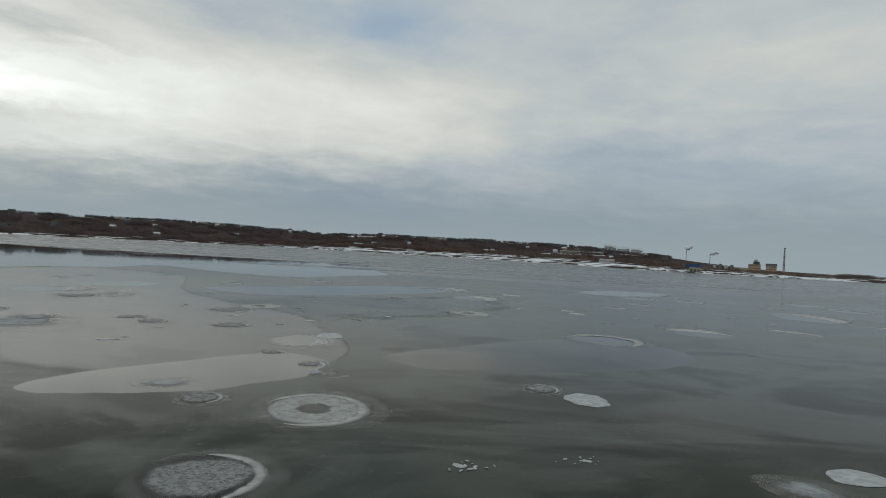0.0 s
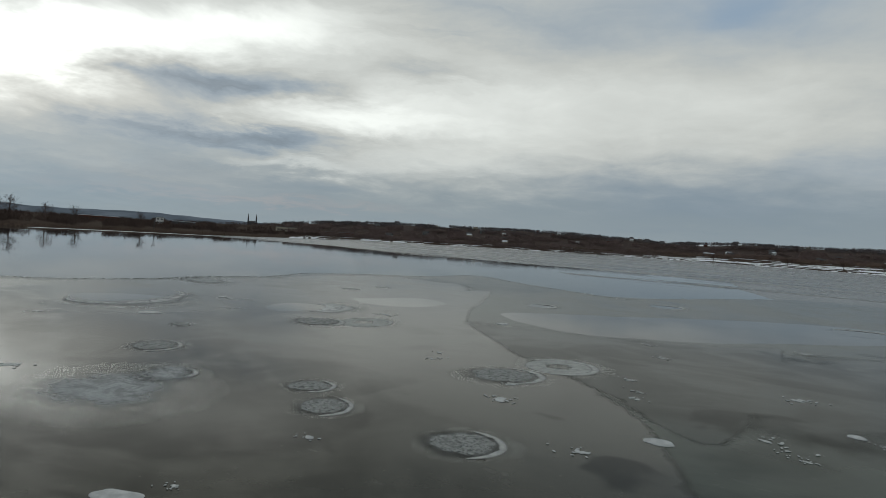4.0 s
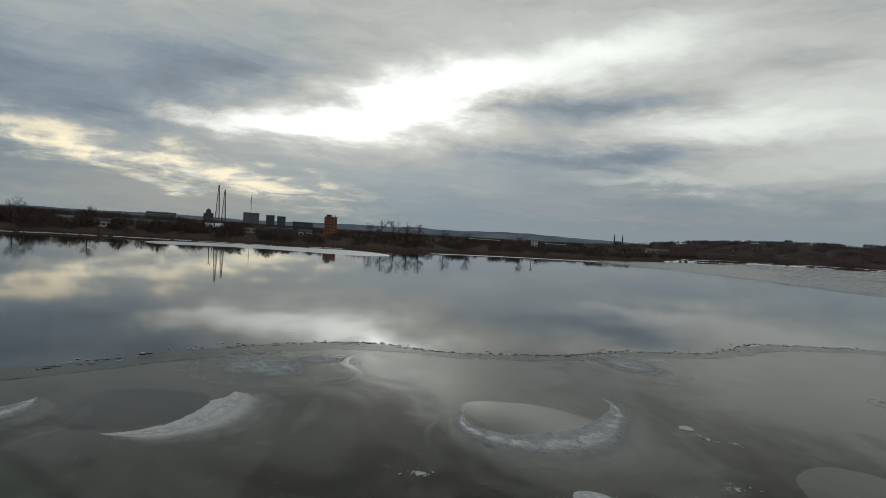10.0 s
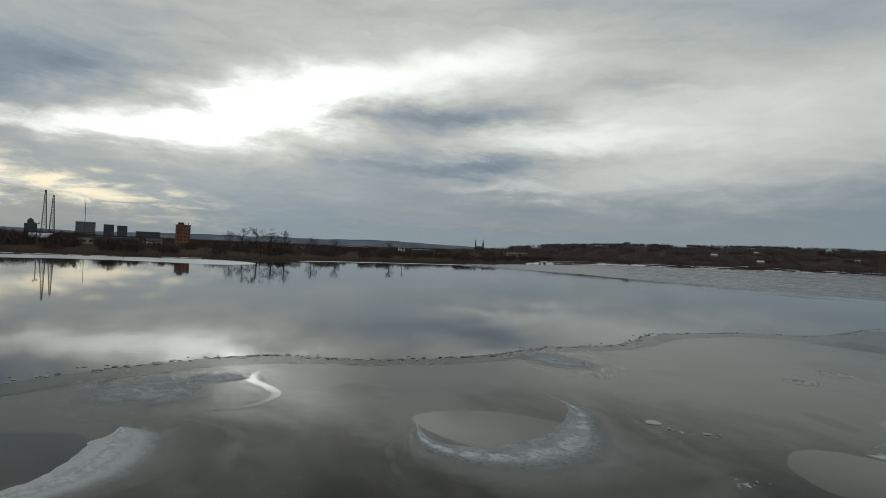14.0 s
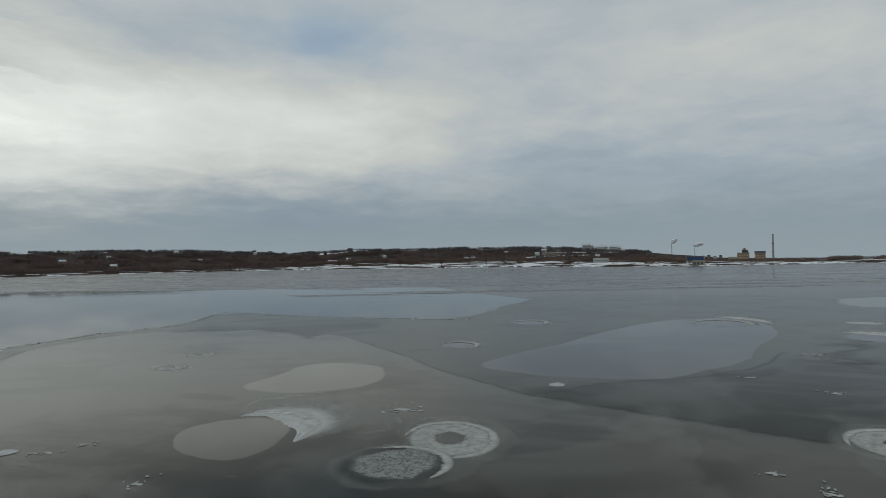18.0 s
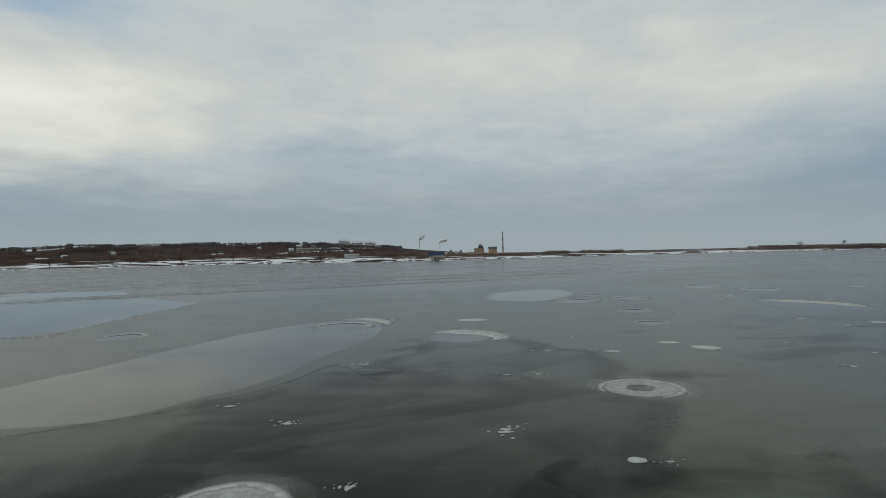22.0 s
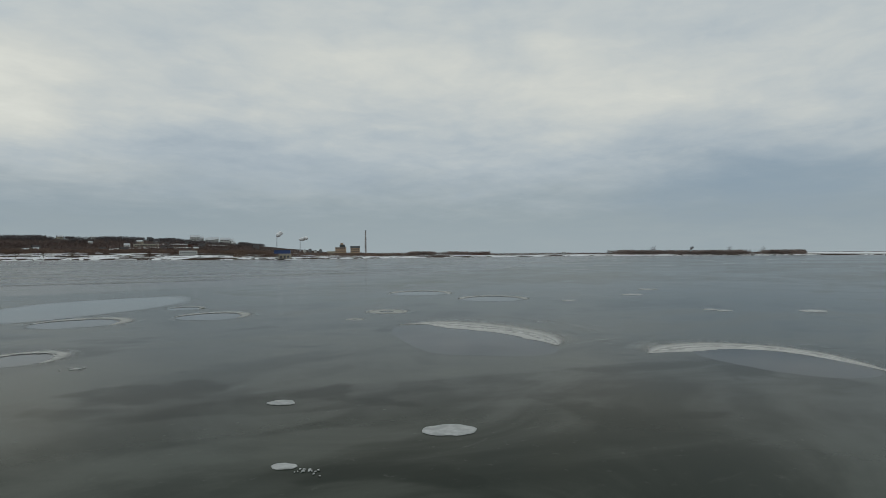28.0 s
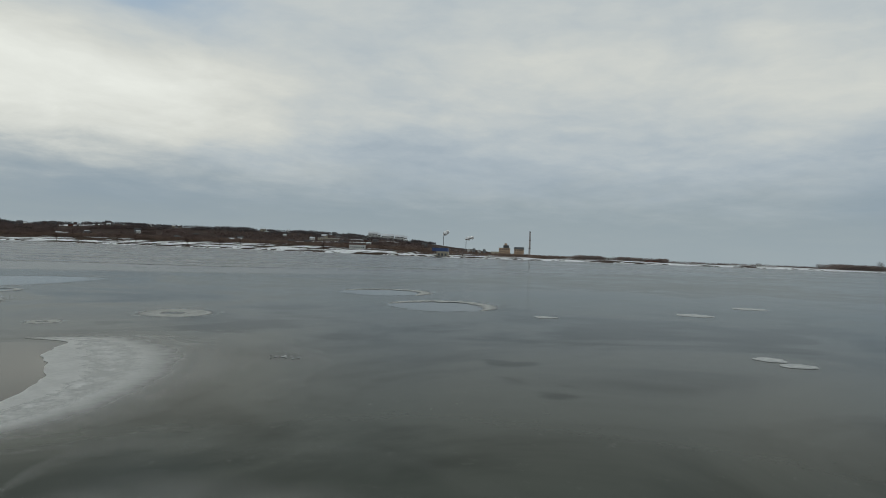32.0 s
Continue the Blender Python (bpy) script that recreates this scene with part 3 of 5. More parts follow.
def plate(x, y, a, b, rot):
    rng = seeded(x, y)
    me = disc_mesh("ice_plate", rng, a, b, PLATE, 0.16, 0.03, 30, (0.0, 0.6, 0.96, 1.0))
    return top("ice_plate", me, x, y, layer(), rot, "pale frozen plate of white ice", "ice plate", "pale plates on the ice")


def crumbs(x, y, a, b, rot):
    rng = seeded(x, y)
    ob = tagged(new("ice_rubble"), "scatter of small broken white ice pieces", "ice pieces", "ice pieces on the ice")
    ob.matrix_world = pose(x, y, layer(), 0, 0, rot)
    large = int(rng.integers(1, 3))
    for k in range(large + int(rng.integers(10, 17))):
        r = rng.uniform(0.30, 0.48) if k < large else rng.uniform(0.06, 0.17)
        far = 0.35 if k < large else 1.25
        bit = part("ice_piece", disc_mesh("ice_piece", rng, a * r, b * r * rng.uniform(0.5, 0.9), PLATE, 0.25, 0.02, 12, (0.0, 0.92, 1.0)), ob)
        bit.location = (rng.normal(0, 0.55) * a * far, rng.normal(0, 0.45) * b * far, 0.001 * k)
        bit.rotation_euler.z = rng.uniform(0, 6.28)
    return ob


crescent(-33.7, 149.4, 3.6, 4.1, -29)
crescent(-4.9, 142.8, 5.2, 6.0, -29)
crescent(-47.2, 125.5, 2.7, 3.1, 5)
crescent(101.8, 170.1, 6.3, 7.2, -39)
crescent(103.0, 152.3, 6.0, 6.9, -39)
crescent(18.8, 69.9, 4.9, 5.0, 15)
crescent(33.2, 119.8, 2.9, 2.9, -40)
crescent(43.2, 133.2, 3.3, 3.8, -38)
crescent(49.0, 155.3, 5.3, 5.7, -38)
crescent(61.5, 165.6, 2.6, 3.0, -29)
crescent(61.6, 153.6, 4.6, 5.3, -38)
crumbs(-0.8, 99.6, 0.7, 0.6, -38)
crumbs(-10.7, 73.4, 0.6, 0.5, -26)
crumbs(-11.4, 87.7, 1.3, 1.0, 28)
crumbs(-11.8, 111.9, 0.9, 0.7, -28)
crumbs(-12.1, 75.3, 1.0, 0.8, -26)
crumbs(-19.4, 66.5, 0.8, 0.6, 27)
crumbs(-20.1, 78.7, 0.6, 0.5, -26)
crumbs(-20.5, 80.7, 0.6, 0.5, -26)
crumbs(-22.0, 83.9, 0.6, 0.5, -26)
crumbs(-22.5, 95.5, 1.0, 0.8, -27)
crumbs(-25.3, 102.1, 0.7, 0.6, -28)
crumbs(-26.5, 71.9, 1.1, 0.9, 41)
crumbs(-27.7, 75.8, 0.9, 0.6, 42)
crumbs(-29.2, 52.6, 0.4, 0.3, 26)
crumbs(-29.5, 59.4, 0.6, 0.5, 26)
crumbs(-3.1, 100.7, 0.6, 0.5, -38)
crumbs(-35.7, 78.5, 0.8, 0.4, 57)
crumbs(-36.8, 80.8, 0.5, 0.4, -12)
crumbs(-51.4, 55.6, 1.2, 0.8, 57)
crumbs(-52.5, 51.0, 1.0, 0.6, 57)
crumbs(-54.0, 94.6, 1.4, 1.1, 5)
crumbs(-55.9, 53.7, 1.1, 0.7, 57)
crumbs(-65.9, 82.5, 0.8, 0.6, 60)
crumbs(-7.3, 79.4, 0.5, 0.4, -27)
crumbs(-71.9, 89.0, 0.6, 0.5, 5)
crumbs(-72.2, 65.8, 0.8, 0.6, 59)
crumbs(-73.2, 87.6, 0.8, 0.6, 5)
crumbs(1.0, 25.7, 0.9, 0.7, 4)
crumbs(11.3, 106.2, 0.6, 0.5, -39)
crumbs(15.4, 114.8, 0.6, 0.5, -39)
crumbs(23.9, 88.0, 1.1, 0.7, -38)
crumbs(31.2, 99.0, 0.7, 0.6, -39)
crumbs(32.1, 90.9, 0.7, 0.6, -39)
crumbs(38.2, 110.3, 0.3, 0.2, -38)
crumbs(39.0, 92.5, 0.7, 0.5, -39)
crumbs(46.0, 126.7, 0.7, 0.6, -38)
crumbs(50.2, 102.2, 0.4, 0.3, -38)
crumbs(6.7, 27.4, 0.8, 0.6, 4)
crumbs(7.1, 109.0, 0.8, 0.6, -38)
crumbs(85.8, 126.1, 0.6, 0.5, -30)
mottled(-14.3, 34.0, 1.2, 1.2, 5)
mottled(-23.9, 63.7, 1.9, 1.8, 41)
mottled(-32.5, 63.3, 1.5, 1.7, 41)
mottled(-36.0, 65.6, 1.5, 1.4, 42)
mottled(-43.9, 61.0, 1.9, 1.4, 56)
mottled(-52.0, 65.2, 1.8, 2.0, 57)
mottled(-59.4, 71.9, 0.9, 1.0, 59)
mottled(6.8, 41.9, 1.2, 1.3, 5)
plate(-16.8, 70.9, 0.7, 0.6, 27)
plate(-29.8, 50.9, 0.9, 0.5, 26)
plate(-41.6, 101.3, 0.8, 0.6, 58)
plate(-53.3, 54.9, 0.6, 0.5, 57)
plate(-67.2, 73.5, 1.2, 0.7, 59)
plate(-75.4, 87.9, 0.6, 0.5, 5)
plate(-8.4, 80.2, 0.5, 0.4, -27)
plate(-80.6, 38.8, 1.7, 0.9, 87)
plate(108.7, 142.1, 1.0, 0.8, -13)
plate(111.1, 120.1, 0.9, 0.7, -16)
plate(111.2, 121.9, 0.9, 0.7, -16)
plate(118.4, 113.3, 1.6, 1.3, -30)
plate(12.3, 104.8, 0.7, 0.5, -39)
plate(126.0, 143.4, 1.8, 1.4, -13)
plate(14.3, 138.1, 2.3, 1.8, -39)
plate(140.1, 150.1, 1.9, 1.5, -12)
plate(19.3, 27.5, 1.4, 1.1, 4)
plate(21.2, 105.7, 1.1, 0.9, -39)
plate(21.8, 101.3, 1.5, 1.2, -39)
plate(49.7, 103.1, 0.4, 0.3, -38)
plate(52.8, 111.1, 0.6, 0.5, -38)
plate(56.4, 102.9, 1.0, 0.8, -38)
pool(51.3, 175.8, 10.2, 20.0, -41)
snow_ring(-77.1, 114.1, 1.6, 1.8, 62)
snow_ring(-77.2, 122.2, 1.4, 1.6, 62)
snow_ring(72.4, 140.1, 1.0, 1.1, -30)
snow_ring(79.4, 145.1, 2.7, 2.9, -30)
snowfield(-75.8, 34.9, 4.1, 4.7, 86)
snowfield(-94.9, 98.9, 4.8, 7.0, 81)


def curve_through(points, count):
    """Evenly spaced rows along a smooth curve through a few points."""
    p = np.array([points[0]] + list(points) + [points[-1]], float)
    rows = []
    for k in range(count):
        u = k / (count - 1) * (len(points) - 1)
        i = min(int(u), len(points) - 2)
        f = u - i
        a, b, c, d = p[i], p[i + 1], p[i + 2], p[i + 3]
        rows.append(0.5 * (2 * b + (c - a) * f + (2 * a - 5 * b + 4 * c - d) * f ** 2 + (3 * b - a - 3 * c + d) * f ** 3))
    return np.array(rows)


def ribbon(name, spine, side, mat, height, rng, grow=1.0, shift=0.0, ragged=0.08, count=80):
    """A band along a spine of (x, y, width). side: 1 puts the sharp edge on the left of the run, -1 on the right."""
    rows = curve_through(spine, count)
    run = np.gradient(rows[:, :2], axis=0)
    run /= np.linalg.norm(run, axis=1)[:, None] + 1e-9
    left = np.stack([-run[:, 1], run[:, 0]], 1) * side
    teeth = wobble(rng, count, ragged, (3, 7, 11, 17, 23))
    soft = wobble(rng, count, 0.06, (2, 3, 5))
    cols, rise = (0.0, 0.08, 0.25, 0.5, 0.75, 1.0), (0.05, 0.8, 1.0, 0.8, 0.4, 0.02)
    verts, uvs, faces = [], [], []
    for k in range(count):
        s = k / (count - 1)
        taper = min(1.0, 0.06 + 4.5 * min(s, 1 - s)) ** 0.8
        w = max(0.05, rows[k, 2]) * taper
        for c, h in zip(cols, rise):
            q = (0.5 * (1 + (teeth[k] - 1) * 1.2)) * (1 - c) - (0.5 + (soft[k] - 1) * 0.6) * c * grow - shift * (1 - c)
            x, y = rows[k, :2] + left[k] * w * q
            verts.append((x, y, 0.0008 + height * h * taper))
            uvs.append((s, c))
    m = len(cols)
    for k in range(count - 1):
        for j in range(m - 1):
            p = k * m + j
            faces.append((p, p + 1, p + m + 1, p + m) if side < 0 else (p, p + m, p + m + 1, p + 1))
    me = mesh_from(name, verts, faces, mat, uvs)
    smooth(me)
    return me


def drift(spine, side, z_up=0.0, bright=None):
    """A wind-drifted snow bank along the lee rim of a pool, with thin frost beyond it."""
    rng = seeded(spine[0][0], spine[0][1])
    ob = tagged(new("snow_drift"), "curved white drift of wind-blown snow along a melt pool", "snow drift", "snow drifts on the ice")
    ob.matrix_world = pose(0, 0, layer() + z_up, 0, 0, 0)
    frost = part("frost_halo", ribbon("frost_halo", spine, side, FROST_EDGE, 0.0003, rng, 2.9, 0.45, 0.04), ob, "thin pale frost beyond the snow")
    frost.location.z = -0.0009
    part("snow_bank", ribbon("snow_bank", spine, side, bright or SNOW_RIM, 0.035, rng), ob, "wind-packed snow with a sharp pool edge").location.z = 0.0006
    lip = [(x, y, w * 0.34) for x, y, w in spine]
    crest = part("snow_lip", ribbon("snow_lip", lip, side, SNOW_LIP, 0.012, rng, 1.0, -0.6), ob, "brighter crest of the drift")
    crest.location.z = 0.024
    return ob


def still_pool(outline, mat=None, label="smooth refrozen melt pool with a ragged rim"):
    return sheet("melt_pool", outline, LEVEL + 0.0014, mat or SLICK, label, "melt pool", 3, 0.45)


# the wide pools
still_pool([(-48, 111), (-43, 117), (-35, 124), (-24, 138), (-11, 149), (0, 151), (1, 141), (-5, 128), (-15, 118), (-20, 110), (-29, 104), (-34, 102), (-42, 105)])
still_pool([(-25.5, 33.6), (-25, 37.6), (-20, 44), (-14.2, 50.5), (-9.2, 47.5), (-9.2, 42), (-12, 39), (-14, 36), (-19, 34), (-23, 32.4)], WARM_POOL)
still_pool([(-6.4, 50.7), (-1.7, 56), (11, 68), (20, 70), (26, 65), (25, 58), (17.7, 51), (5, 47.6), (-1, 46), (-3.5, 48)], DIM_POOL)
still_pool([(-67.8, 104), (-65, 109), (-64, 113.5), (-60, 115), (-55.5, 111), (-56, 104), (-60, 100.4), (-66, 102)], WARM_POOL)
still_pool([(-84, 72.6), (-85, 75.5), (-83, 79.2), (-79.8, 81.6), (-76.4, 82), (-75, 79), (-76, 75), (-78, 72.8)], WARM_POOL)
still_pool([(-92.6, 47), (-92, 53), (-89, 55.4), (-85, 54.5), (-83, 51), (-84, 46.5), (-88, 44.8)])
still_pool([(-92, 38.5), (-91.6, 42), (-88.8, 42.4), (-87, 40), (-88, 37.8)])
still_pool([(-67.6, 89.4), (-67, 92.4), (-64.3, 94), (-61.2, 93.2), (-60.3, 90.6), (-61, 87.5), (-62.5, 85), (-65, 86)], WARM_POOL)
still_pool([(73.5, 133), (78.4, 129), (78.4, 121), (76.5, 117), (74.3, 112), (71, 112.4), (67.6, 115.6), (66.2, 118), (67, 122), (69.6, 129)], DIM_POOL)
still_pool([(80.6, 107), (83, 107.4), (85.4, 105), (85.6, 101), (84, 97), (81, 95.4), (78.4, 97.6), (78.4, 103)], DIM_POOL)
still_pool([(32, 84.6), (36, 85.4), (39, 82), (38, 78.5), (34, 78), (31, 81)], DIM_POOL)
still_pool([(3, 127.5), (7, 126), (8, 121), (5.6, 118.4), (1, 119), (0, 124)])

# the large drifts
drift([(73.5, 133.1, 1.0), (76.6, 132.4, 3.6), (78.6, 129.5, 6.4), (79.6, 125, 6.2), (79.2, 120.6, 4.5), (77.6, 116.8, 3.6), (75.8, 114.7, 2.0)], -1)
drift([(78, 108.4, 0.8), (79.6, 108.7, 3.6), (81.6, 108.9, 4.2), (84, 108.1, 4.1), (85.8, 106.6, 3.5), (87, 104.2, 3.0), (86.8, 101.6, 2.4), (85.2, 98.4, 1.8), (83, 95.6, 0.8)], -1)
drift([(30.6, 83.9, 0.6), (32.2, 85.4, 1.9), (33.8, 86.2, 3.2), (36.6, 86.1, 3.7), (38.4, 84.6, 2.6), (40, 81.4, 0.5)], -1)
drift([(3.4, 128.6, 4.0), (6.6, 127.7, 5.2), (8.9, 124, 4.3), (8.3, 119.5, 2.6), (5.7, 118.2, 0.9)], -1)
drift([(49.9, 93.7, 2.0), (53.1, 92.4, 2.8), (55.2, 90.3, 1.7), (55.4, 87.6, 0.9)], -1)
drift([(-82.9, 72.9, 0.7), (-79.6, 71.2, 2.5), (-76.7, 71.6, 3.8), (-74.6, 73.4, 5.2), (-73.6, 76, 6.2), (-74.3, 79.6, 5.8), (-76.8, 82.8, 3.8), (-79, 85, 2.6), (-81.6, 86.2, 1.4), (-84, 86.4, 0.7)], 1, 0.0, SNOW_CRUST_DIMMED)
drift([(-82.3, 48.4, 0.9), (-81.7, 50.7, 2.6), (-81.9, 52.9, 3.6), (-83.4, 54.8, 4.4), (-86, 56.4, 4.5), (-88.6, 57, 4.2), (-90.4, 56.6, 2.0)], 1)
drift([(-84.3, 36.8, 1.8), (-85.5, 39.5, 4.4), (-86.5, 41.7, 4.1), (-88.5, 43.2, 3.4), (-91, 43.3, 1.8)], 1, 0.0, SNOW_CRUST_DIMMED)
drift([(-64.7, 94.2, 0.8), (-62.9, 95.3, 3.4), (-60.5, 94.7, 4.6), (-59, 91.5, 3.8), (-60, 88.2, 1.3)], -1)
drift([(-12.9, 58.2, 0.6), (-12.1, 57, 1.5), (-11.9, 55.4, 1.7), (-12.8, 53.9, 0.9)], -1)
drift([(-10.4, 47.2, 0.5), (-9.6, 46, 0.8), (-9.4, 44.9, 0.9), (-9.6, 43.6, 0.8), (-9.2, 42.7, 1.8), (-9.9, 42, 1.6)], -1, 0.0, SNOW_CRUST_DIMMED)
drift([(-2.5, 151.6, 1.2), (1, 150.5, 3.4), (2.6, 145.5, 3.0), (1.4, 140, 1.0)], -1)


def wet_channel(spine):
    """A narrow winding run of open water that cuts into the ice edge."""
    rng = seeded(spine[0][0], spine[0][1])
    ob = top("melt_channel", ribbon("melt_channel", spine, 1, WATER, 0.0002, rng, 1.0, 0.0, 0.3, 90), 0, 0, LEVEL + 0.009, 0, "winding channel of bright open water in the ice edge", "channel", kind="structure")
    return ob


wet_channel([(-102.6, 69, 0.85), (-99.4, 67.2, 0.91), (-96.6, 67.6, 0.85), (-94, 67.4, 0.65), (-92.2, 65.8, 0.59), (-91.4, 63.6, 0.45), (-92, 61.4, 0.26)])
snowfield(-98.6, 59.6, 6.6, 6.0, 80)
snowfield(-101, 64.8, 3.6, 2.6, 75)
snowfield(-42.8, 57.0, 4.6, 5.6, 63)
snowfield(-43.6, 61.2, 1.9, 3.0, 58)
mottled(-54.2, 84.0, 2.7, 2.6, 9)
snow_ring(-51.1, 88.0, 2.9, 3.8, 3)
snow_ring(-27.4, 84.0, 3.0, 3.5, -28)
mottled(-29.2, 77.8, 2.4, 2.9, -42)
snow_ring(3.0, 91.4, 3.4, 3.3, -36)
snow_ring(-7.3, 33.3, 3.2, 3.6, 12)
mottled(-9.4, 22.8, 2.3, 2.4, 22)
plate(9.5, 39.4, 1.6, 1.6, -14)
snowfield(15.8, 25.4, 2.0, 1.4, -25)
snowfield(-17.8, 37.0, 1.9, 1.2, 20)
mottled(-15.0, 49.6, 1.0, 0.8, 12)
mottled(-10.6, 45.6, 0.9, 0.9, 12)
plate(-12.2, 60.3, 1.3, 2.0, 14)
pool(-13.9, 56.3, 3.1, 3.4, 18)

# ---------------------------------------------------------------- the land round the river
MIDDLE = (-20.0, 80.0)
SHORE = [(-180, 1500), (-130, 1800), (-100, 1750), (-77, 1504), (-66, 1576), (-56, 1400), (-46, 1220), (-36, 1010), (-26, 840), (-16, 900), (-6, 1050),
         (4, 1063), (14, 1134), (24, 1036), (34, 899), (44, 772), (54, 520), (62, 469), (70, 436), (78, 400), (90, 390), (104, 425), (118, 440), (140, 600), (180, 1500)]
# bearing, height of the ridge behind the shore
RIDGE = [(-180, 8), (-77, 7), (-66, 7), (-56, 6), (-46, 5), (-36, 6), (-28, 12), (-20, 31), (-14, 42), (-5, 49), (6, 48), (13, 39), (17, 48), (26, 48), (34, 42), (43, 34), (50, 17), (56, 9), (65, 6), (84, 6), (92, 9), (100, 13), (122, 15), (140, 12), (180, 6)]


def along(table, az):
    return float(np.interp((az + 180) % 360 - 180, [r[0] for r in table], [r[1] for r in table]))


def spot(az, r, z=None):
    a = radians(az)
    x, y = MIDDLE[0] - math.sin(a) * r, MIDDLE[1] + math.cos(a) * r
    return Vector((x, y, land_height(az, r) if z is None else z))


def shoreline(az):
    a = radians(az)
    return along(SHORE, az) * (1 + 0.012 * noise.noise((az * 0.35, 0, 5)) + 0.004 * noise.noise((az * 2.1, 0, 9)))


# bearing, height of the snowy terrace behind the water line
TERRACE = [(-180, 0), (-62, 0), (-50, 1.0), (-34, 1.6), (-26, 2.4), (-18, 5.5), (-12, 7.0), (6, 7.5), (12, 6.0), (22, 2.5), (34, 1.0), (44, 0), (180, 0)]


def land_height(az, r):
    d = r - shoreline(az)
    if d < 0:
        return max(-2.0, d * 0.1)
    ridge = along(RIDGE, az)
    u = min(1, max(0, (d - 120) / 560))
    rise = u * u * (3 - 2 * u)
    bank = 2.0 * (1 - math.exp(-d / 5.0)) + 0.8 * (1 - math.exp(-d / 40))
    lump = noise.noise((az * 0.25, r * 0.008, 2)) * (0.4 + 3.0 * rise * min(1, ridge / 20))
    v = min(1, d / 95)
    bank += along(TERRACE, az) * (0.35 * v + 0.65 * v * v * (3 - 2 * v))
    return bank + max(0.0, ridge - 2.8 - along(TERRACE, az)) * rise + lump * min(1, d / 20)


def land_material():
    m, n = material("winter_land")
    p = place(n)
    a = n.noise(n.scaled(p, 1.0, 1.0, 0.0), 0.012, 5, 0.6, 0.5)
    b = n.noise(p, 0.09, 6, 0.65)
    g = n.noise(p, 0.7, 4)
    f = n.math("ADD", n.math("MULTIPLY", a, 0.55), n.math("MULTIPLY", b, 0.45))
    f = n.math("SUBTRACT", f, n.math("ADD", n.ramp(n.add("ShaderNodeSeparateXYZ", Vector=p).outputs[2], 8.0, 16.0, 0.0, 0.07), n.ramp(n.add("ShaderNodeSeparateXYZ", Vector=p).outputs[0], -250.0, -380.0, 0.0, 0.3)))
    soil = n.mix(n.ramp(g, 0.3, 0.7), (0.036, 0.024, 0.018), (0.082, 0.056, 0.040))
    soil = n.mix(n.ramp(n.add("ShaderNodeSeparateXYZ", Vector=p).outputs[2], 9.0, 15.0), soil, n.mix(n.ramp(b, 0.35, 0.65), (0.050, 0.036, 0.031), (0.084, 0.060, 0.051)))
    f = n.math("ADD", f, n.ramp(n.add("ShaderNodeSeparateXYZ", Vector=p).outputs[0], 350.0, 600.0, 0.0, 0.05))
    finish(n, n.mix(n.ramp(f, 0.58, 0.62), soil, (0.82, 0.83, 0.85)), 0.9, 0.0, g, 0.3, 1.45, None, 0.04)
    return m


LAND = land_material()
BANK_SNOW = plain("bank_snow", (0.86, 0.87, 0.88), 0.85, 0.2, 0.06)


def land_sheet():
    rows = [-14, -6, -2, 0, 1.5, 4, 8, 15, 30, 45, 60, 80, 100, 120, 150, 210, 280, 360, 440, 520, 600, 680, 900, 1400, 2200, 2900]
    azs = np.arange(-180, 180, 0.5)
    verts, faces = [], []
    for az in azs:
        d0 = shoreline(az)
        for d in rows:
            verts.append(spot(az, d0 + d))
    m = len(rows)
    for i in range(len(azs)):
        j = (i + 1) % len(azs)
        for k in range(m - 1):
            faces.append((i * m + k, j * m + k, j * m + k + 1, i * m + k + 1))
    me = mesh_from("ground", verts, faces, LAND)
    smooth(me)
    tagged(new("ground", me), "brown winter river bank and low hills with snow patches", "ground", kind="structure")


land_sheet()


def shore_snow(a0, a1, wide, share, seed, far=0.0):
    """The broken white line of snow and stranded ice along the water."""
    rng = np.random.default_rng(seed)
    verts, faces = [], []
    az = a0
    while az < a1:
        run = rng.uniform(0.3, 2.6)
        if rng.uniform() < share:
            cols = max(4, int(run / 0.05))
            base = len(verts)
            w, off = wide * rng.uniform(0.25, 1.2), far + rng.uniform(-0.9, 0.6) * wide
            for k in range(cols):
                s = k / (cols - 1)
                here = az + run * s
                half = w * max(0.03, math.sin(math.pi * s) ** 0.6) * (1 + 0.8 * noise.noise((here * 9, seed, 0)))
                r = shoreline(here) + off + wide * 0.7 * noise.noise((here * 3, seed, 5))
                for q, z in ((-half, 0.02), (-half * 0.5, 0.16), (half * 0.4, 0.18), (half, 0.02)):
                    verts.append(spot(here, r + q, max(0, land_height(here, r + q)) + z + (0.25 if far else 0.0)))
            for k in range(cols - 1):
                for j in range(3):
                    p = base + k * 4 + j
                    faces.append((p, p + 4, p + 5, p + 1))
        az += run * rng.uniform(0.6, 1.2)
    me = mesh_from("shore_snow", verts, faces, BANK_SNOW)
    smooth(me)
    return tagged(new("shore_snow", me), "broken white line of snow and stranded ice along the bank", "snow", kind="stuff")


shore_snow(-80, 50, 5, 0.95, 1)
shore_snow(-75, 48, 5, 0.6, 2, 14)
shore_snow(-30, 14, 6, 0.9, 6, 12)
shore_snow(-30, 13, 6, 0.75, 7, 30)
shore_snow(-28, 10, 7, 0.65, 8, 56)
shore_snow(-28, 9, 7, 0.55, 9, 90)
shore_snow(-58, -24, 12, 0.7, 10, 16)
shore_snow(-60, 20, 12, 0.6, 4, 34)
shore_snow(80, 125, 0.10, 0.8, 5)


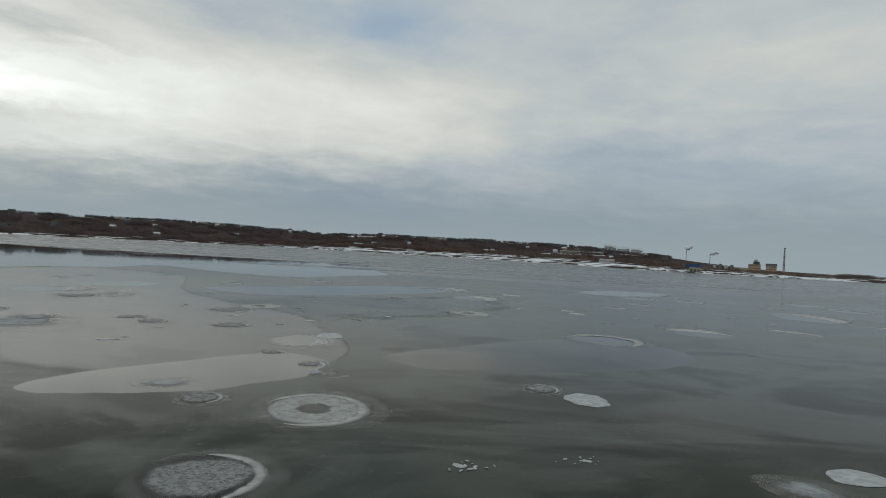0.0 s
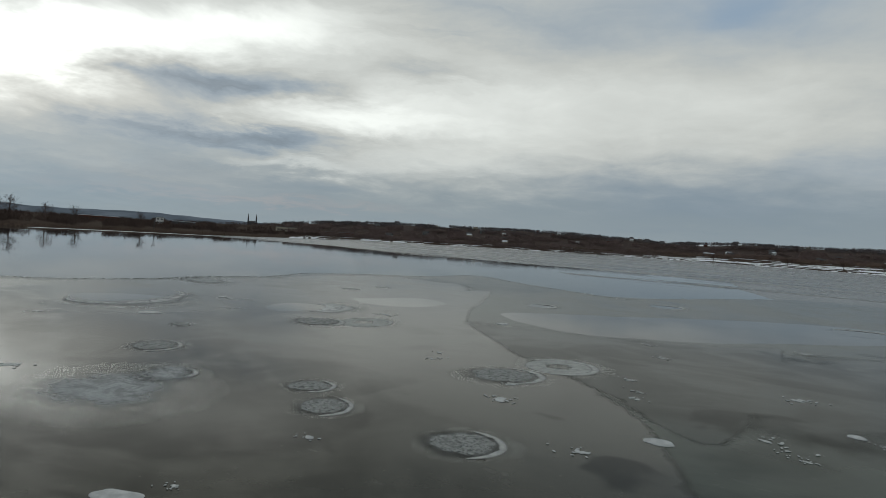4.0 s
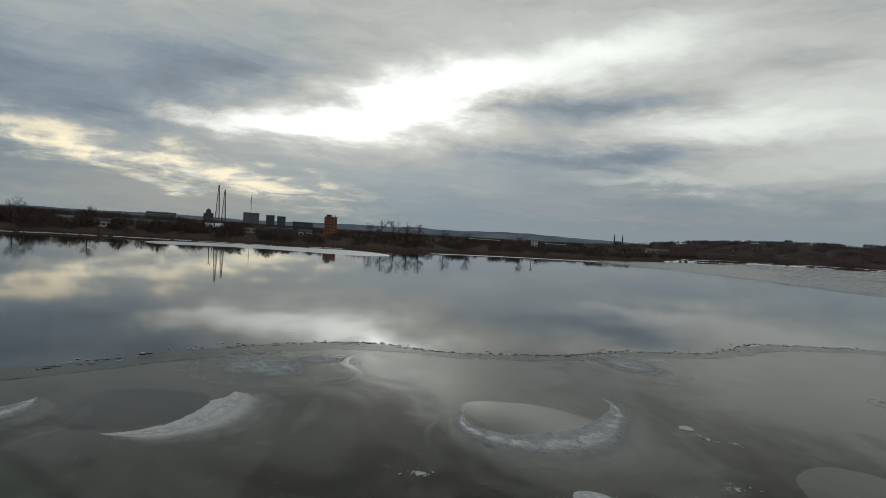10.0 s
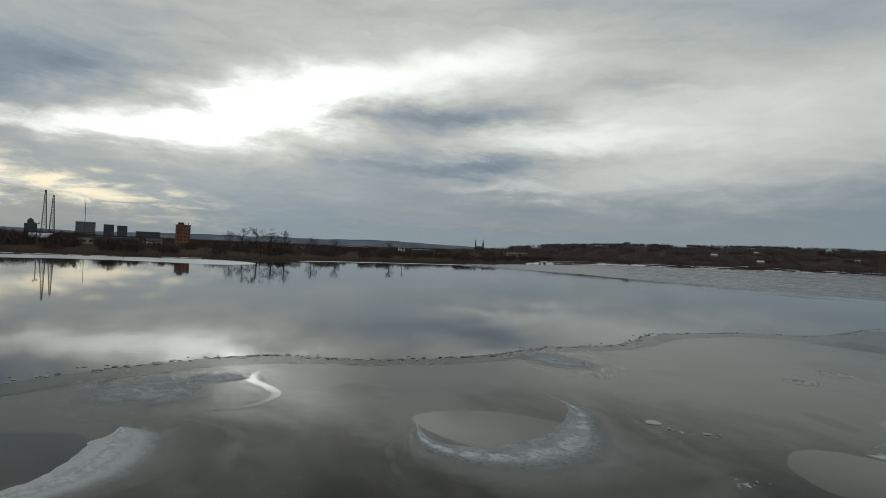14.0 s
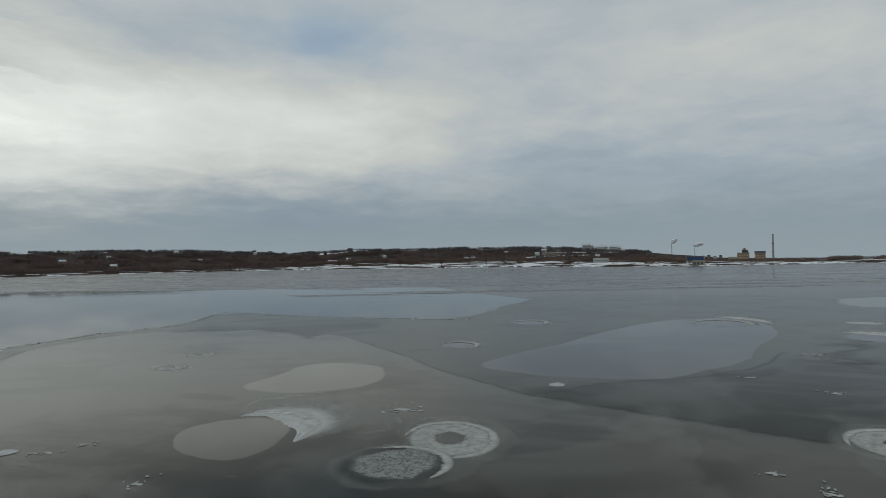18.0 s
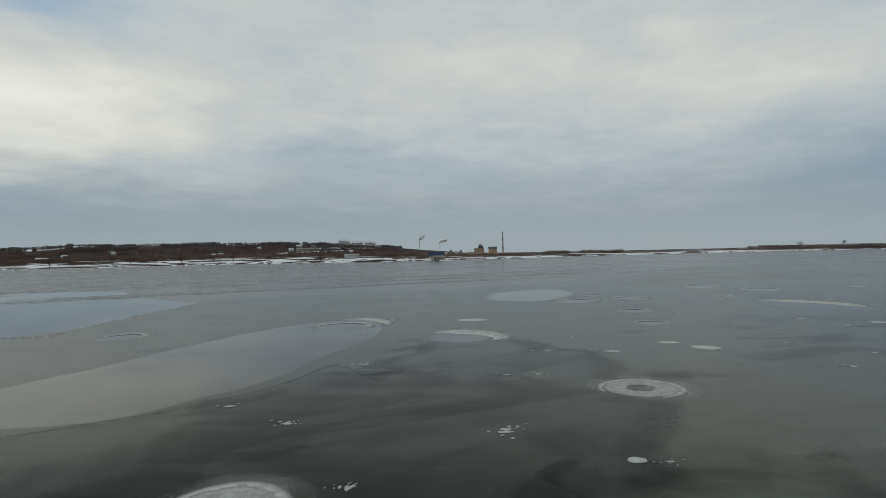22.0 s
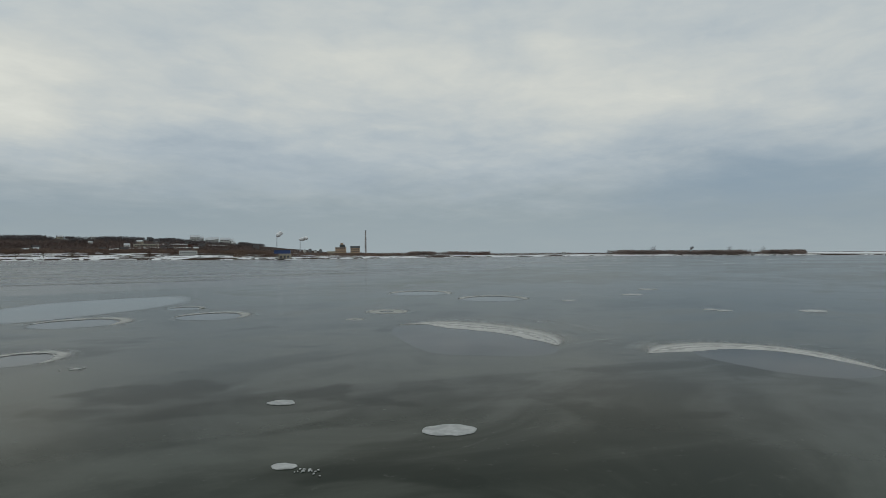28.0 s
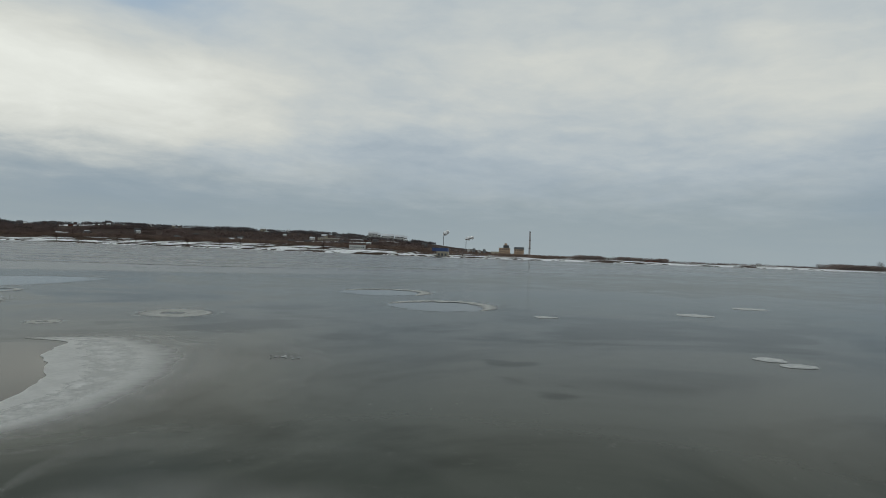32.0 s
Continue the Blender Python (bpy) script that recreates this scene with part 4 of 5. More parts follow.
# ---------------------------------------------------------------- bare winter woods
def tree_arrays(rng, tall, twigs, limbs, thick=1.0, spread=0.34, broad=0.016):
    """A bare tree: tapered trunk, limbs that fork upward, and sprays of twigs. Returns points and triangles."""
    pts, tris = [], []

    def stick(p, q, r0, r1, sides):
        p, q = np.array(p), np.array(q)
        d = (q - p) / (np.linalg.norm(q - p) + 1e-9)
        u = np.cross(d, (0.3, 0.9, 0.2))
        u /= np.linalg.norm(u)
        v = np.cross(d, u)
        base = len(pts)
        for c, r in ((p, r0), (q, r1)):
            for k in range(sides):
                t = 2 * np.pi * k / sides
                pts.append(c + r * (u * np.cos(t) + v * np.sin(t)))
        for k in range(sides):
            a, b = base + k, base + (k + 1) % sides
            tris.append((a, b, b + sides))
            tris.append((a, b + sides, a + sides))

    bend = rng.uniform(-0.05, 0.05, 2) * tall
    knots = [np.array((0, 0, -0.3)), np.array((bend[0] * 0.3, bend[1] * 0.3, tall * 0.3)), np.array((bend[0], bend[1], tall * 0.62)), np.array((bend[0] * 1.6, bend[1] * 1.6, tall))]
    radii = [tall * 0.022 * thick, tall * 0.016 * thick, tall * 0.009 * thick, tall * 0.002 * thick]
    for k in range(3):
        stick(knots[k], knots[k + 1], radii[k], radii[k + 1], 5)
    tips = []
    for k in range(limbs):
        f = rng.uniform(0.22, 0.85)
        z = f * tall
        base = knots[0] + (knots[3] - knots[0]) * f
        base[2] = z
        t = rng.uniform(0, 6.28)
        reach = tall * spread * (1.15 - 0.75 * f) * rng.uniform(0.7, 1.15)
        tip = base + np.array((math.cos(t) * reach, math.sin(t) * reach, tall * rng.uniform(0.12, 0.3)))
        mid = (base + tip) / 2 + np.array((0, 0, -0.02 * tall))
        stick(base, mid, tall * 0.007 * thick, tall * 0.005 * thick, 3)
        stick(mid, tip, tall * 0.005 * thick, tall * 0.0015 * thick, 3)
        tips += [mid, tip, (mid + tip) / 2]
    tips += [knots[3], knots[2]]
    for k in range(twigs):
        c = tips[k % len(tips)] + rng.normal(0, 0.06, 3) * tall * np.array((1, 1, 0.6))
        d = np.array((rng.uniform(-1, 1), rng.uniform(-1, 1), rng.uniform(0.1, 1.2)))
        d /= np.linalg.norm(d)
        side = np.cross(d, rng.uniform(-1, 1, 3))
        side /= np.linalg.norm(side) + 1e-9
        size = tall * rng.uniform(0.10, 0.22)
        wide = broad * tall * thick
        base = len(pts)
        fork = c + d * size * 0.45
        pts.extend([c - side * wide * 0.5, c + side * wide * 0.5, c + d * size])
        pts.extend([fork - side * wide * 0.4, fork + d * wide, fork + side * size * 0.45 + d * size * 0.3])
        tris.append((base, base + 1, base + 2))
        tris.append((base + 3, base + 4, base + 5))
    return np.array(pts), np.array(tris)


def distant_tree(rng, blades, broad):
    """A bare tree seen from far off: a trunk and an egg-shaped crown of upswept sprays."""
    pts, tris = [], []
    for p, q, r0, r1 in ((0.0, 0.45, 0.020, 0.013), (0.45, 0.95, 0.013, 0.003)):
        base = len(pts)
        for z, r in ((p, r0), (q, r1)):
            pts += [np.array((r * math.cos(t), r * math.sin(t), z)) for t in (0.0, 2.09, 4.19)]
        for k in range(3):
            a, b = base + k, base + (k + 1) % 3
            tris += [(a, b, b + 3), (a, b + 3, a + 3)]
    wide = rng.uniform(0.40, 0.66)
    for k in range(blades):
        t, up = 2.4 * k + rng.uniform(-0.5, 0.5), (k + rng.uniform(0, 1)) / blades
        z = 0.30 + 0.70 * up
        r = wide * math.sin(math.pi * min(0.97, 0.22 + 0.75 * up)) * rng.uniform(0.75, 1.1)
        tip = np.array((r * math.cos(t), r * math.sin(t), z * rng.uniform(0.92, 1.03)))
        foot = np.array((tip[0] * 0.25, tip[1] * 0.25, max(0.12, z - rng.uniform(0.20, 0.34))))
        side = np.array((-math.sin(t), math.cos(t), rng.uniform(-0.4, 0.4))) * broad * rng.uniform(0.6, 1.3)
        base = len(pts)
        middle = foot * 0.45 + tip * 0.55
        pts += [foot, middle + side, tip, middle - side]
        tris += [(base, base + 1, base + 2), (base, base + 2, base + 3)]
    return np.array(pts), np.array(tris)


def woods(name, spots, label, seed, blades=14, broad=0.05, mat=None):
    rng = np.random.default_rng(seed)
    kinds = [distant_tree(rng, blades, broad) for _ in range(12)]
    vs, fs, count = [], [], 0
    for p, tall in spots:
        v, f = kinds[int(rng.integers(0, len(kinds)))]
        t = rng.uniform(0, 6.28)
        c, s = math.cos(t), math.sin(t)
        w = tall * rng.uniform(0.85, 1.25)
        q = np.stack([(v[:, 0] * c - v[:, 1] * s) * w, (v[:, 0] * s + v[:, 1] * c) * w, v[:, 2] * tall], 1) + np.array(p)
        vs.append(q)
        fs.append(f + count)
        count += len(v)
    v, f = np.concatenate(vs), np.concatenate(fs)
    me = bpy.data.meshes.new(name)
    me.vertices.add(len(v))
    me.vertices.foreach_set("co", v.astype(np.float32).ravel())
    me.loops.add(len(f) * 3)
    me.loops.foreach_set("vertex_index", f.astype(np.int32).ravel())
    me.polygons.add(len(f))
    me.polygons.foreach_set("loop_start", np.arange(0, len(f) * 3, 3, dtype=np.int32))
    me.update(calc_edges=True)
    me.validate()
    me.materials.append(mat or BARK)
    return tagged(new(name, me), label, "trees", kind="stuff")


def scatter(rng, count, a0, a1, d0, d1, tall0, tall1, clump=0.0, power=1.0):
    out = []
    while len(out) < count:
        az = rng.uniform(a0, a1)
        d = d0 + (d1 - d0) * rng.uniform() ** power
        r = shoreline(az) + d
        if clump and noise.noise((az * 0.6, d * 0.012, 4.0)) < rng.uniform(-0.6, 0.6) * clump:
            continue
        out.append((spot(az, r), rng.uniform(tall0, tall1)))
    return out


tree_rng = np.random.default_rng(5)
woods("ridge_woods", scatter(tree_rng, 8500, -22, 50, 430, 780, 4, 8.5, 0.05), "dark woods along the crest of the hills, haze in their colour", 17, 11, 0.085, RIDGE_WOODS)
woods("north_woods", scatter(tree_rng, 12000, -3, 50, 110, 480, 3.5, 8.5, 0.12, 0.9), "dense bare brown woods on the far hills", 11, 11, 0.075, WOODS)
woods("north_field_woods", scatter(tree_rng, 2600, -22, -3, 110, 480, 3, 7.5, 1.0, 0.9), "patchy bare brown woods between snowy fields", 27, 12, 0.065, WOODS)
woods("north_shore_brush", scatter(tree_rng, 3600, 12, 47, 8, 120, 2.5, 7, 0.4), "bare brown brush and small trees along the bank", 12, 13, 0.06, WOODS)
woods("north_bank_brush", scatter(tree_rng, 3600, -24, 14, 85, 240, 3, 8, 0.45), "bare brown trees behind the snowy bank", 18, 14, 0.05, BRUSH)
woods("bank_debris_brush", scatter(tree_rng, 800, -34, 14, 6, 90, 0.7, 2.2, 1.2), "low dark scrub and driftwood along the snowy bank", 19, 10, 0.09, BARK)
woods("west_shore_trees", scatter(tree_rng, 6500, 44, 126, 6, 130, 1.2, 5.0, 0.2), "bare trees and brush behind the low bank", 13, 26, 0.020, BARK)
woods("west_wood", scatter(tree_rng, 3600, 88, 126, 30, 420, 4, 9, 0.15), "dense dark bare wood rising behind the bank", 23, 26, 0.022, BARK)
woods("west_plain_trees", scatter(tree_rng, 5000, 44, 92, 130, 700, 2.5, 6.0, 0.3), "bare trees between the low buildings", 14, 16, 0.035, BARK)
woods("east_point_trees", scatter(tree_rng, 2800, -69.5, -54, 10, 190, 3, 12, 0.7, 1.4), "bare trees on a low wooded point", 15, 20, 0.032, POINT_WOODS)
woods("plant_brush", scatter(tree_rng, 1700, -37, -21, 12, 220, 1.5, 5.5, 0.5), "bare brown brush and trees round the works", 26, 13, 0.06, BRUSH)
woods("east_shore_trees", scatter(tree_rng, 1500, -54, -22, 60, 420, 1.8, 5, 0.8), "low bare trees along the far shore", 16, 14, 0.05, POINT_WOODS)
woods("east_clump_trees", scatter(tree_rng, 800, -43.5, -36, 80, 200, 4, 8.5, 0.3), "clump of bare grey trees on the far shore", 20, 14, 0.05, POINT_WOODS)


# ---------------------------------------------------------------- far ice, leads and shore ice
def far_ice_material():
    m, n = material("pale_streaked_ice")
    p = place(n)
    long = n.scaled(p, 0.12, 1.0, 1.0)
    a, b = n.noise(long, 0.05, 5, 0.6), n.noise(long, 0.3, 4)
    f = n.ramp(n.math("ADD", n.math("MULTIPLY", a, 0.6), n.math("MULTIPLY", b, 0.4)), 0.38, 0.66)
    out_y = n.add("ShaderNodeSeparateXYZ", Vector=p).outputs[1]
    gone = n.math("ADD", n.noise(n.scaled(p, 0.10, 1.0, 1.0), 0.03, 6, 0.62, 0.3), n.ramp(out_y, 180.0, 560.0, -0.14, 0.34))
    finish(n, n.mix(f, (0.024, 0.029, 0.029), (0.095, 0.103, 0.098)), n.ramp(f, 0.0, 1.0, 0.14, 0.34), 0.0, b, 0.01, 1.31, n.ramp(gone, 0.44, 0.50), 0.40)
    return m


FAR_ICE = far_ice_material()
STREAK = plain("thin_frost_streak", (0.20, 0.21, 0.205), 0.4, 0.2, 0.3)
LEAD = plain("ruffled_lead_water", (0.020, 0.026, 0.027), 0.22, 0.05, 0.25)
FAR_EDGE = [(-330, 430), (-282, 350), (-213, 318), (-150, 300), (-110, 270), (-72, 215), (-58, 185), (-20, 170), (60, 180), (200, 230), (330, 320),
            (800, 560), (1500, 720), (1600, 1250), (300, 1250), (-500, 1250), (-900, 900), (-600, 640)]
sheet("far_ice", FAR_EDGE, 0.015, FAR_ICE, "pale streaked river ice towards the far shore", "ice", 3, 1.6)


def slivers(name, count, x0, x1, y0, y1, mat, z, label, category, seed, long0=10, long1=60):
    """Long narrow pieces that lie along the current."""
    rng = np.random.default_rng(seed)
    verts, faces = [], []
    for k in range(count):
        cx, cy = rng.uniform(x0, x1), rng.uniform(y0, y1)
        length, wide = rng.uniform(long0, long1), rng.uniform(0.6, 2.6)
        lean = rng.normal(0.0, 0.10)
        n, base = 12, len(verts)
        for j in range(n):
            s = j / (n - 1)
            half = wide * max(0.04, math.sin(math.pi * s) ** 0.7) * rng.uniform(0.5, 1.2)
            px = cx + (s - 0.5) * length
            py = cy + (s - 0.5) * length * lean + 2.0 * noise.noise((px * 0.05, cy, seed))
            verts += [(px, py - half, z + 0.001 * (k % 5)), (px, py + half, z + 0.001 * (k % 5))]
        for j in range(n - 1):
            q = base + 2 * j
            faces.append((q, q + 2, q + 3, q + 1))
    return tagged(new(name, mesh_from(name, verts, faces, mat)), label, category, kind="stuff")


slivers("open_leads", 170, -420, 820, 330, 980, LEAD, 0.024, "dark narrow leads of open water between ice", "open water", 21)
slivers("ice_streaks", 170, -420, 1000, 330, 1000, STREAK, 0.030, "pale narrow streaks of frosted ice", "ice", 22)
slivers("near_ice_streaks", 36, -60, 520, 235, 420, STREAK, 0.046, "faint pale frost streaks on grey ice", "ice", 23, 6, 30)
sheet("ruffled_water", [(-60, 192), (60, 182), (200, 232), (330, 322), (800, 562), (1500, 722), (1600, 1250), (300, 1250), (-60, 1250)], 0.007, LEAD,
      "ruffled grey river water between the far ice", "water", 3, 1.5)


def thin_ice_material():
    m, n = material("thin_dull_ice")
    p = place(n)
    c = n.noise(n.scaled(p, 0.4, 1.0, 1.0), 0.02, 5, 0.6)
    where = n.add("ShaderNodeSeparateXYZ", Vector=p).outputs
    edge = n.math("ADD", n.ramp(where[1], 230.0, 400.0), n.math("MULTIPLY", n.math("SUBTRACT", n.noise(n.scaled(p, 0.4, 1.0, 1.0), 0.03, 5, 0.6, 0.6), 0.5), 1.4))
    a = n.ramp(edge, 0.25, 0.6)
    finish(n, n.mix(n.ramp(c, 0.35, 0.65), (0.030, 0.036, 0.036), (0.060, 0.066, 0.064)), 0.26, 0.0, c, 0.01, 1.31, a)
    return m


sheet("thin_shore_ice", [(-560, 800), (-520, 640), (-470, 470), (-440, 350), (-400, 300), (-350, 300), (-300, 330), (-230, 300), (-150, 275), (-80, 235), (-60, 320), (-100, 700), (-300, 900)], 0.011, thin_ice_material(),
      "thin dull grey ice before the wooded shore", "ice", 3, 1.5)
SHELF = plain("shore_shelf_ice", (0.50, 0.51, 0.50), 0.35, 0.06, 0.15)
sheet("shore_ice_shelf", [(-352, 30), (-360, 54), (-357, 77), (-345, 100), (-324, 120), (-334, 144), (-366, 150), (-394, 136), (-402, 100), (-406, 60), (-392, 22)], 0.02, SHELF,
      "white shelf of snow-covered ice along the low bank", "shore ice", 3, 1.2)
sheet("shore_ice_tongue", [(-395, 182), (-400, 215), (-404, 260), (-398, 330), (-410, 330), (-417, 262), (-412, 205)], 0.02, SHELF, "narrow white tongue of shore ice", "shore ice", 3, 1.0)


def edge_rubble():
    """Broken crust along the rim of the ice, tilted and overlapping."""
    rng = np.random.default_rng(31)
    line = [np.array(p, float) for p in ICE_EDGE[2:18]]
    for name, count, mat, size, off, label in (
        ("edge_crust", 420, ICE, 0.34, 0.35, "dark broken crust pieces along the ice edge"),
        ("edge_slush", 260, PLATE, 0.24, 0.9, "pale slush and shards along the ice edge"),
    ):
        verts, faces = [], []
        for k in range(count):
            i = int(rng.integers(0, len(line) - 1))
            c = line[i] + (line[i + 1] - line[i]) * rng.uniform() + rng.normal(0, off, 2)
            r, n, base = size * rng.uniform(0.3, 1.2), 6, len(verts)
            tilt = rng.normal(0, 0.05, 2)
            for z in (0.028, 0.05):
                for j in range(n):
                    t = 2 * math.pi * j / n
                    w = r * rng.uniform(0.6, 1.1)
                    dx, dy = w * math.cos(t) * 0.7, w * math.sin(t)
                    verts.append((c[0] + dx, c[1] + dy, z + abs(tilt[0] * dx + tilt[1] * dy)))
            faces.append(tuple(base + n + j for j in range(n)))
            for j in range(n):
                faces.append((base + j, base + (j + 1) % n, base + n + (j + 1) % n, base + n + j))
        tagged(new(name, mesh_from(name, verts, faces, mat)), label, "ice pieces", kind="stuff")


edge_rubble()


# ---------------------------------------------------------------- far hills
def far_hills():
    m, n = material("haze_glow_hills")
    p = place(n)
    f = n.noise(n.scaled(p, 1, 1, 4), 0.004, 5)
    # the hills glow by themselves: distance haze is put into this emitted blue-grey
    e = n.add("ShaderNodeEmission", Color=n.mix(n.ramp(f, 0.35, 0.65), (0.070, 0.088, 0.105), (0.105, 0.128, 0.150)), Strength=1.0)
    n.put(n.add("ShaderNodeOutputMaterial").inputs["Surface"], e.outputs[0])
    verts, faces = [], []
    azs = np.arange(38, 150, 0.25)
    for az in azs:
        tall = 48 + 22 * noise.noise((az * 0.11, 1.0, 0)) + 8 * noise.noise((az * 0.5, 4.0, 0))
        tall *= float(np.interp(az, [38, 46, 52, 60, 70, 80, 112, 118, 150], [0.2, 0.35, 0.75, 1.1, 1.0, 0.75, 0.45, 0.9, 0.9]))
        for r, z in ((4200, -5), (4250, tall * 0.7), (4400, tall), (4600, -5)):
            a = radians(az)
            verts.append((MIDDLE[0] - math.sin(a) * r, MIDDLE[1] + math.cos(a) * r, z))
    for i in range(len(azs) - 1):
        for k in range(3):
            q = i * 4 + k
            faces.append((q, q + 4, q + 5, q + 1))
    tagged(new("backdrop_hills", mesh_from("backdrop_hills", verts, faces, m)), "self-lit hills far beyond the town, haze in their blue-grey", "hills", kind="structure")


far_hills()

# ---------------------------------------------------------------- buildings
BRICK = plain("dark_red_brick", (0.115, 0.048, 0.034), 0.85, 0.2, 0.25)
ORANGE_BRICK = plain("orange_brown_brick", (0.27, 0.115, 0.060), 0.85, 0.2, 0.25)
CONCRETE = plain("grey_concrete", (0.20, 0.205, 0.205), 0.85, 0.15, 0.2)
DARK_WALL = plain("dark_cladding", (0.10, 0.105, 0.11), 0.7, 0.15, 0.2)
TAN = plain("tan_plant_wall", (0.46, 0.33, 0.23), 0.8, 0.15, 0.25)
BEIGE = plain("beige_metal_wall", (0.40, 0.36, 0.28), 0.7, 0.15, 0.15)
BLUE = plain("blue_metal_cladding", (0.05, 0.085, 0.22), 0.5, 0.15, 0.2)
WHITE = plain("white_painted_wall", (0.56, 0.56, 0.54), 0.7, 0.2, 0.12)
ROOF = plain("dark_shingle_roof", (0.09, 0.085, 0.085), 0.9, 0.3, 0.3)
ROOF_SNOW = plain("snowy_roof", (0.62, 0.64, 0.66), 0.9, 0.3, 0.15)
STEEL = plain("weathered_steel", (0.09, 0.085, 0.08), 0.6, 0.5, 0.3, 0.4)
STEM = plain("wet_timber", (0.10, 0.075, 0.055), 0.9, 0.4, 0.3)


def glass_material():
    m, n = material("window_glass")
    p = place(n)
    finish(n, n.mix(n.ramp(n.noise(p, 0.8, 3), 0.35, 0.65), (0.05, 0.055, 0.06), (0.09, 0.095, 0.10)), 0.25)
    return m


GLASS = glass_material()


def box(name, w, d, h, mat, bevel=0.05, base=0.0):
    """A box on its base, front face towards -y."""
    bm = bmesh.new()
    bmesh.ops.create_cube(bm, size=1.0)
    for v in bm.verts:
        v.co = Vector((v.co.x * w, v.co.y * d, (v.co.z + 0.5) * h + base))
    if bevel:
        bmesh.ops.bevel(bm, geom=bm.edges[:], offset=min(bevel, w * 0.2, d * 0.2, h * 0.2), segments=1, affect="EDGES")
    me = bpy.data.meshes.new(name)
    bm.to_mesh(me)
    bm.free()
    me.materials.append(mat)
    return me


def gable(name, w, d, rise, mat, eave=0.4):
    """A pitched roof with thickness, ridge along x."""
    W2, D2, t = w / 2 + eave, d / 2 + eave, 0.25
    v = [(-W2, -D2, 0), (W2, -D2, 0), (W2, D2, 0), (-W2, D2, 0), (-W2, 0, rise), (W2, 0, rise)]
    v += [(x, y, z + t) for x, y, z in v]
    f = [(6, 7, 11, 10), (8, 9, 10, 11), (0, 4, 5, 1), (2, 5, 4, 3), (0, 1, 7, 6), (2, 3, 9, 8), (1, 5, 11, 7), (5, 2, 8, 11), (3, 4, 10, 9), (4, 0, 6, 10)]
    return mesh_from(name, v, f, mat)


def tube(name, r0, r1, h, mat, sides=16, base=0.0, steps=1):
    verts, faces = [], []
    for k in range(steps + 1):
        s = k / steps
        for j in range(sides):
            t = 2 * math.pi * j / sides
            r = r0 + (r1 - r0) * s
            verts.append((r * math.cos(t), r * math.sin(t), base + h * s))
    for k in range(steps):
        for j in range(sides):
            a, b = k * sides + j, k * sides + (j + 1) % sides
            faces.append((a, b, b + sides, a + sides))
    faces.append(tuple(steps * sides + j for j in range(sides)))
    me = mesh_from(name, verts, faces, mat)
    return me


def beam_mesh(name, segments, mat, sides=4):
    """Straight members from point to point: (start, end, radius)."""
    verts, faces = [], []
    for p, q, r in segments:
        p, q = Vector(p), Vector(q)
        d = (q - p).normalized()
        u = d.orthogonal().normalized()
        v = d.cross(u)
        base = len(verts)
        for c in (p, q):
            for k in range(sides):
                t = 2 * math.pi * (k + 0.5) / sides
                verts.append(c + (u * math.cos(t) + v * math.sin(t)) * r)
        for k in range(sides):
            a, b = base + k, base + (k + 1) % sides
            faces.append((a, b, b + sides, a + sides))
        faces.append(tuple(base + k for k in range(sides)))
        faces.append(tuple(base + sides + k for k in range(sides)))
    return mesh_from(name, verts, faces, mat)


def ground_at(x, y):
    dx, dy = x - MIDDLE[0], y - MIDDLE[1]
    return land_height(math.degrees(math.atan2(-dx, dy)), math.hypot(dx, dy))


def stand(name, x, y, label, category, group="", turn=0.0, z=None):
    """An empty base on the ground whose front looks at the river."""
    ob = tagged(new(name), label, category, group)
    az = math.degrees(math.atan2(-(x - MIDDLE[0]), y - MIDDLE[1]))
    ob.matrix_world = pose(x, y, (ground_at(x, y) if z is None else z) - 0.1, 0, 0, az + turn)
    return ob


def put(name, me, parent, x=0.0, y=0.0, z=0.0, label=""):
    ob = part(name, me, parent, label)
    ob.location = (x, y, z)
    return ob


def building(name, x, y, w, d, h, wall, label, category, rows=0, cols=0, roof="flat", roof_mat=None, turn=0.0, group="", storey=3.2, z=None, rise=None):
    ob = stand(name, x, y, label, category, group, turn, z)
    wall_ob = put("wall", box("wall", w, d, h, wall), ob)
    if roof == "flat":
        put("roof", box("roof", w + 0.5, d + 0.5, 0.5, roof_mat or CONCRETE), ob, 0, 0, h + 0.003)
    else:
        put("roof", gable("roof", w, d, rise or w * 0.22, roof_mat or ROOF), ob, 0, 0, h + 0.003)
    if rows:
        pane = box("window", w / cols * 0.55, 0.12, storey * 0.48, GLASS, 0)
        for r in range(rows):
            for c in range(cols):
                put("window", pane, ob, (c + 0.5 - cols / 2) * w / cols * 0.94, -d / 2 - 0.03, (r + 0.35) * (h / rows))
    return ob


# the town behind the low bank
brick = building("brick_tower", -691, 181, 13.4, 13, 20.5, ORANGE_BRICK, "tall square dark-red brick tower block", "tower block", 6, 4)
put("lift_house", box("lift_house", 5, 5, 2.4, BRICK), brick, -2, 0, 21.0)
for k, px in enumerate((-4.6, 1.5, 4.8)):
    put("vent_stack", tube("vent_stack", 0.35, 0.3, 2.0, CONCRETE, 8), brick, px, -3, 21.0)
building("office_block", -1141, 127, 27, 18, 22, CONCRETE, "grey concrete office block beyond the trees", "office block", 6, 6)
building("office_block", -1338, 179, 17, 16, 23, DARK_WALL, "dark glazed office block on the skyline", "office block", 6, 4)
building("office_block", -1330, 201, 17, 16, 22, DARK_WALL, "dark glazed office block on the skyline", "office block", 6, 4)
building("office_block", -1420, 260, 46, 20, 14, DARK_WALL, "low dark office block on the skyline", "office block", 3, 8)
